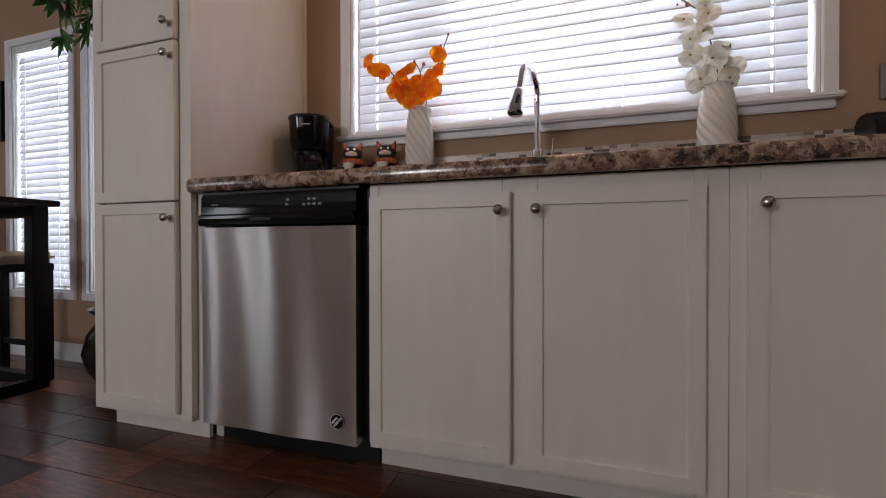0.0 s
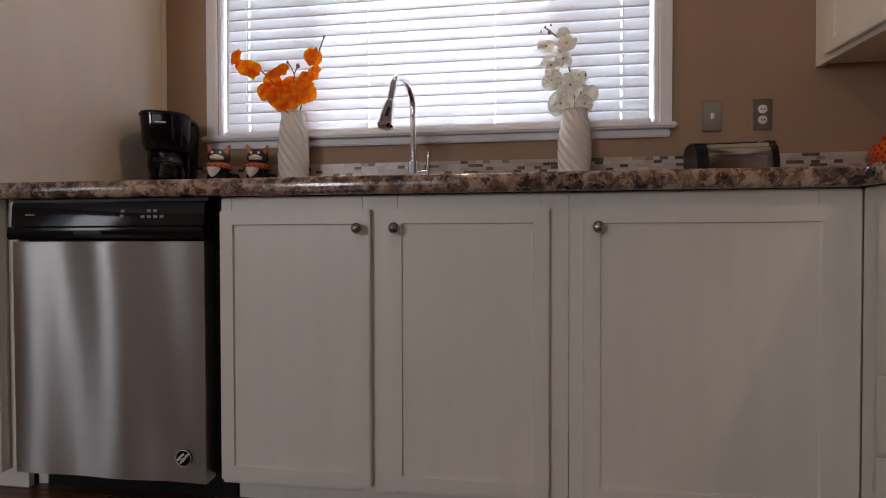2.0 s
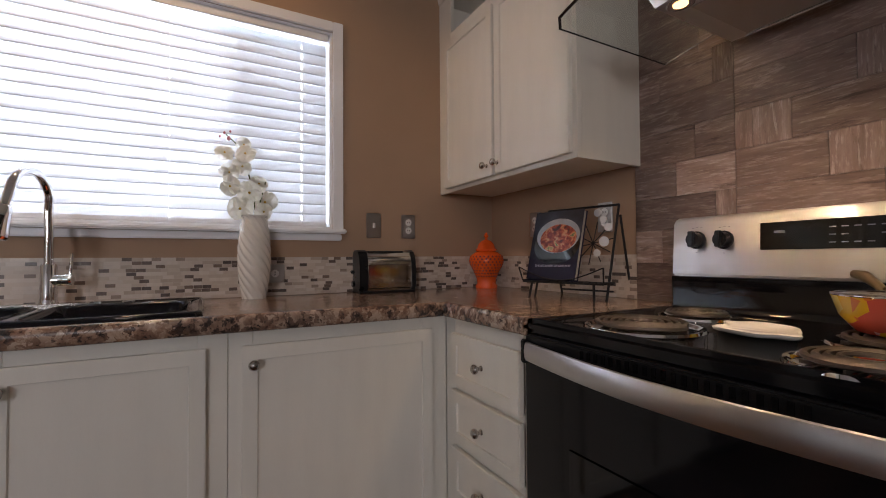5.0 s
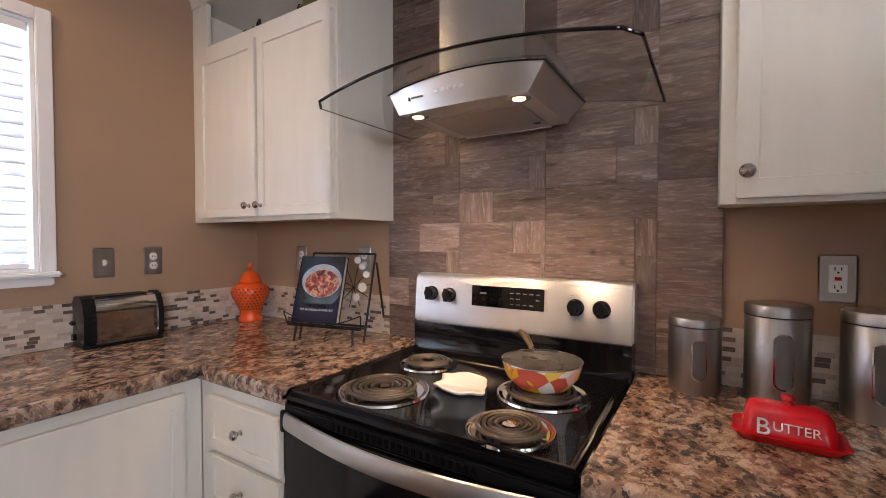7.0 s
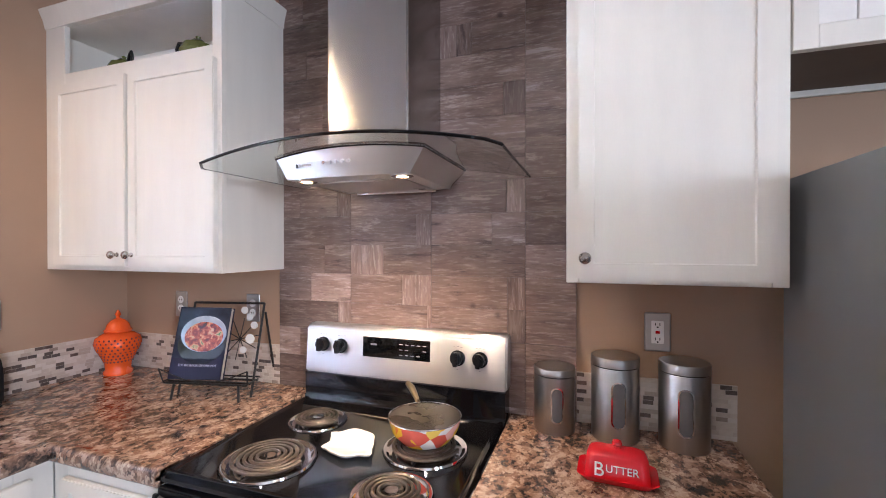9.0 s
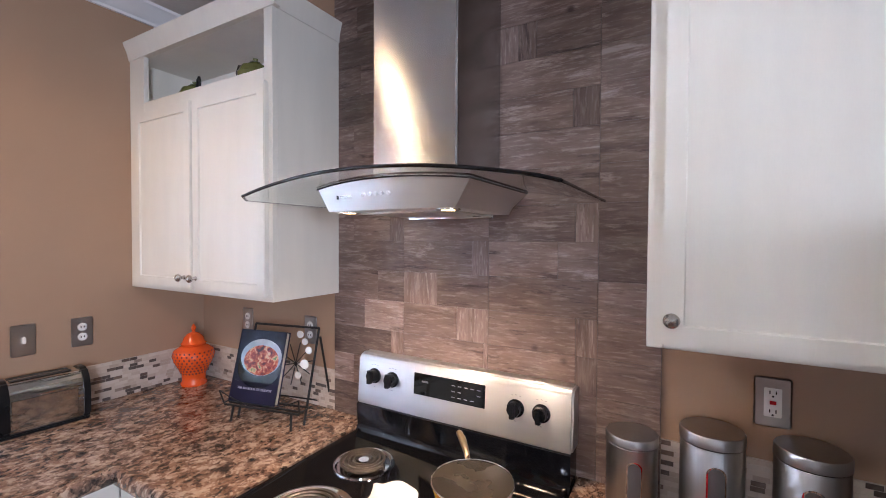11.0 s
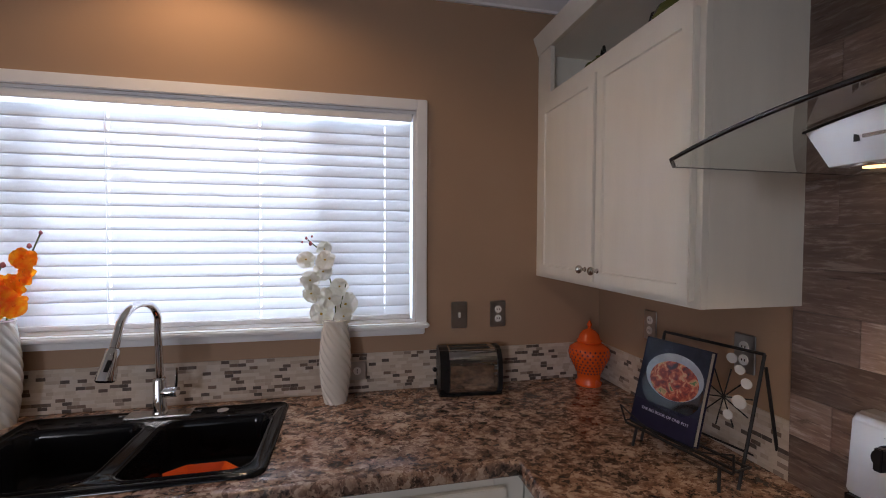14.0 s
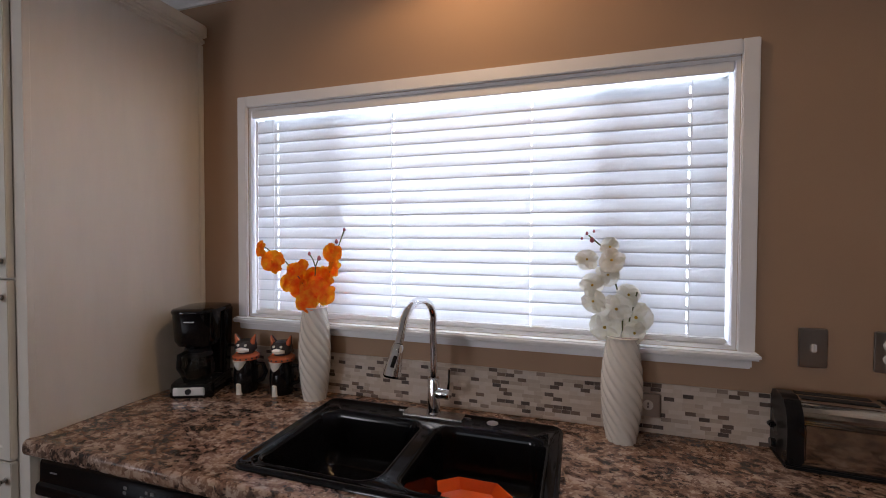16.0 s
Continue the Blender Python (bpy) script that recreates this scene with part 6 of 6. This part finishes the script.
part("vase_body", lathe([(0.0001, 0), (0.10, 0), (0.12, 0.02), (0.17, 0.10), (0.19, 0.18), (0.17, 0.27), (0.13, 0.33), (0.125, 0.345), (0.16, 0.38), (0.165, 0.39), (0.150, 0.388), (0.11, 0.34), (0.05, 0.33), (0.0001, 0.33)], 40), M_POT, fv)
pf = thing("picture_frame", (-3.36, 2.70, 1.37), "dark framed picture on the wall", "picture")
part("frame", boxes((-0.2, -0.17, -0.025, -0.001, 0, 0.385), (0.17, 0.2, -0.025, -0.001, 0, 0.385), (-0.17, 0.17, -0.025, -0.001, 0, 0.03), (-0.17, 0.17, -0.025, -0.001, 0.355, 0.385), bevel=0.002), M_DARKWOOD, pf)
part("print", boxes((-0.17, 0.17, -0.01, -0.004, 0.03, 0.355)), M_PAPER, pf)

# trailing plant from the top of the pantry
pl = thing("trailing_plant", (-1.46, 2.31, 2.441), "green leafy plant trailing from the pantry top", "plant")
rng = random.Random(21)
vines = []
for k in range(10):
    x0, y0 = rng.uniform(-0.12, 0.12), rng.uniform(-0.12, 0.12)
    reach = rng.uniform(0.05, 0.24)
    drop = rng.uniform(0.55, 0.98)
    pts = [(0.22 + 0.4 * x0, y0, 0.02), (0.0, y0, 0.06), (-0.15, y0, 0.0)]
    for j in range(1, 7):
        t = j / 6
        pts.append((-0.15 - reach * t ** 0.7, y0 + 0.08 * math.sin(3 * t + k), -drop * t ** 1.4))
    vines.append(pts)
    part("vine", tube(pts, 0.0035, 6), M_STEM, pl)
nleaf = 0
for pts in vines:
    for a, b in zip(pts[2:], pts[3:]):
        for q in range(4):
            if nleaf > 290:
                break
            t = rng.random()
            o = Vector(a).lerp(Vector(b), t)
            d0 = Vector((rng.uniform(-1, 1), rng.uniform(-1, 1), rng.uniform(-1.3, 0.1))).normalized()
            side0 = d0.cross(Vector((rng.uniform(-1, 1), rng.uniform(-1, 1), rng.uniform(-1, 1)))).normalized()
            nrm = d0.cross(side0)
            bm = bmesh.new()
            size = rng.uniform(0.060, 0.100)
            for turn in (-80, -40, 0, 40, 80):
                rot = Matrix.Rotation(radians(turn), 3, nrm)
                d, side = rot @ d0, rot @ side0
                ln, w = size * (1 - 0.0035 * abs(turn)), size * 0.14
                prev = None
                for s_ in range(5):
                    u = s_ / 4
                    c = o + d * ln * (0.08 + u) - Vector((0, 0, 0.22 * ln * u * u))
                    ww = w * math.sin(math.pi * (0.08 + 0.90 * u))
                    cur = (bm.verts.new(c - side * ww + nrm * ww * 0.3), bm.verts.new(c), bm.verts.new(c + side * ww + nrm * ww * 0.3))
                    if prev:
                        bm.faces.new((prev[0], cur[0], cur[1], prev[1]))
                        bm.faces.new((prev[1], cur[1], cur[2], prev[2]))
                    prev = cur
            part("leaf", bm, M_LEAF, pl, smooth=80)
            nleaf += 1

# ---- pieces: wood-look wall tiles, mosaic, floor planks ----
def block(sx, sy, sz, chamfer):
    """A small chamfered block about its centre."""
    bm = boxes((-sx / 2, sx / 2, -sy / 2, sy / 2, -sz / 2, sz / 2))
    bmesh.ops.bevel(bm, geom=list(bm.edges), offset=chamfer, segments=1, affect="EDGES")
    return bm


panel_t = thing("wall_tile_panel", (2.0, 1.2375, 0.0), "grey-brown wood-look tile panel behind the stove", "tiling", kind="structure")
part("grout_bed", boxes((-0.006, -0.0005, -0.5725, 0.5725, CT + 0.001, CEIL - 0.001)), M_GROUTD, panel_t)
COLS = [(1.810, 1.480), (1.480, 1.155), (1.155, 0.825), (0.825, 0.665)]
# rows from the sixth above the hood's underside down to the worktop: splits along the row with tone a dark .. d pale
ROWS = [
    ["100a", "60b 100c", "100b", "100b"],
    ["40b 100c", "100a", "28c 45a 100b", "100b"],
    ["100a", "100b", "100b", "100c"],
    ["30b 62c 100a", "100a", "78b 100a", "100c"],
    ["100b", "100b", "100c", "100a"],
    ["70b 100c", "100b", "100b", "100a"],
    ["30c 82c 100a", "100b", "81a 100d", "100a"],
    ["100a", "82b 100c", "66b 100c", "100a"],
    ["65b 100a", "14b 42d 100b", "100a", "100c"],
    ["46c 100d", "65b 100d", "82b 100b", "100b"],
    ["83a 100b", "95b 100d", "82b 100a", "100b"],
    ["30c 100b", "100b", "70b 100a", "100b"],
    ["100a", "45b 100c", "100b", "100a"],
]
rng = random.Random(4)
meshes = {}
ROWH = 0.1084
k0 = -9
while True:
    z1 = 1.694 - k0 * ROWH
    z0 = z1 - ROWH
    if z1 < CT + 0.01:
        break
    z1c, z0c = min(z1, CEIL - 0.002), max(z0, CT + 0.002)
    k0 += 1
    if z1c - z0c < 0.015:
        continue
    for c, (ya, yb) in enumerate(COLS):
        row = k0 + 5
        if 0 <= row < len(ROWS):
            spec = ROWS[row][c]
        else:
            spec = rng.choice(["100a", "100b", "100b", "60b 100c", "35c 100a", "75a 100b", "20d 100b", "50b 100d", "100c"])
        start = 0.0
        for piece in spec.split():
            end, tone = int(piece[:-1]) / 100, "abcd".index(piece[-1])
            p, q = ya + (yb - ya) * start, ya + (yb - ya) * end
            g = 0.0007 if end == 1.0 or start == 0.0 else 0.0003
            w, hgt = round(p - q - 2 * g, 4), round(z1c - z0c - 0.0010, 4)
            key = (w, hgt, tone)
            if key not in meshes:
                meshes[key] = finish(block(0.0055, w, hgt, 0.0003), "tile", M_TILES[1 if w < 0.092 or tone == 3 and w < 0.12 else 0][tone], 0)
            ob = new("tile", meshes[key])
            ob.parent = panel_t
            ob.location = (-0.0088 - rng.uniform(0, 0.0003), (p + q) / 2 - 1.2375, (z0c + z1c) / 2)
            start = end


def mosaic(name, axis, plane, a0, a1, near, seed):
    """Mosaic strip above the worktop; pieces inside `near` are parts, the rest one joined part."""
    host = thing(name, (0, 0, 0), "beige and brown glass and stone mosaic backsplash", "backsplash", kind="structure")
    z0, z1, t = CT + 0.001, 1.073, 0.007
    bed = boxes((a0, a1, plane - 0.0074, plane - 0.0005, z0, z1)) if axis == "x" else boxes((plane - 0.0074, plane - 0.0005, a0, a1, z0, z1))
    part("grout_bed", bed, M_GROUT, host)
    rng = random.Random(seed)
    rows = 12
    rh = (z1 - z0) / rows
    share = {}
    rest, rest_dark = bmesh.new(), bmesh.new()
    for r in range(rows):
        a = a0 + rng.uniform(0, 0.02)
        first = a0
        while first < a1 - 0.006:
            dark = rng.random() < 0.21
            ln = 0.030 if dark else rng.choice((0.024, 0.034, 0.046)) if first > a0 else rng.uniform(0.010, 0.030)
            last = min(first + ln, a1)
            w = round(last - first - 0.0009, 4)
            mid, z = (first + last) / 2, z0 + (r + 0.5) * rh
            if w > 0.004:
                size = (w, 0.004, rh - 0.0009) if axis == "x" else (0.004, w, rh - 0.0009)
                at = (mid, plane - 0.006, z) if axis == "x" else (plane - 0.006, mid, z)
                if near[0] < mid < near[1]:
                    key = (round(w, 3), dark)
                    if key not in share:
                        share[key] = finish(block(*size, 0.0003), "mosaic_tile", M_MOSAICD if dark else M_MOSAIC, 0)
                    ob = new("mosaic_tile", share[key])
                    ob.parent = host
                    ob.location = at
                else:
                    box(rest_dark if dark else rest, at[0] - size[0] / 2, at[0] + size[0] / 2, at[1] - size[1] / 2, at[1] + size[1] / 2, at[2] - size[2] / 2, at[2] + size[2] / 2)
            first = last
    for bmr, mat in ((rest, M_MOSAIC), (rest_dark, M_MOSAICD)):
        if len(bmr.verts):
            ob = part("mosaic_tiles", bmr, mat, host, smooth=0)
            ob["kind"] = "stuff"


mosaic("backsplash_north", "x", 2.70, -0.872, 1.990, (1.0, 1.62), 1)
mosaic("backsplash_east", "y", 2.0, 1.812, 2.690, (1.83, 2.46), 2)
mosaic("backsplash_east", "y", 2.0, 0.228, 0.664, (0.2, 0.7), 3)

rng = random.Random(9)
PL, PW_ = 0.457, 0.152
share = []
near_n = 0
rest = bmesh.new()
for j in range(42):
    y = -3.5 + 0.008 + PW_ * j
    x = -5.65 - (0.0, 0.15, 0.30)[j % 3] + 0.021
    while x < 2.1:
        if -2.8 < x < 0.6 and 0.5 < y < 2.6 and near_n < 300:
            if not share:
                share.append(finish(block(PL - 0.002, PW_ - 0.002, 0.008, 0.0010), "plank", M_FLOOR, 0))
            ob = new("plank", share[0])
            ob.parent = FLOOR
            ob.location = (x + PL / 2, y + PW_ / 2, -0.004)
            near_n += 1
        else:
            box(rest, max(x, -5.49), min(x + PL - 0.002, 1.99), y, y + PW_ - 0.002, -0.008, 0.0)
        x += PL
ob = part("planks", rest, M_FLOOR, FLOOR, smooth=0)
ob["kind"] = "stuff"
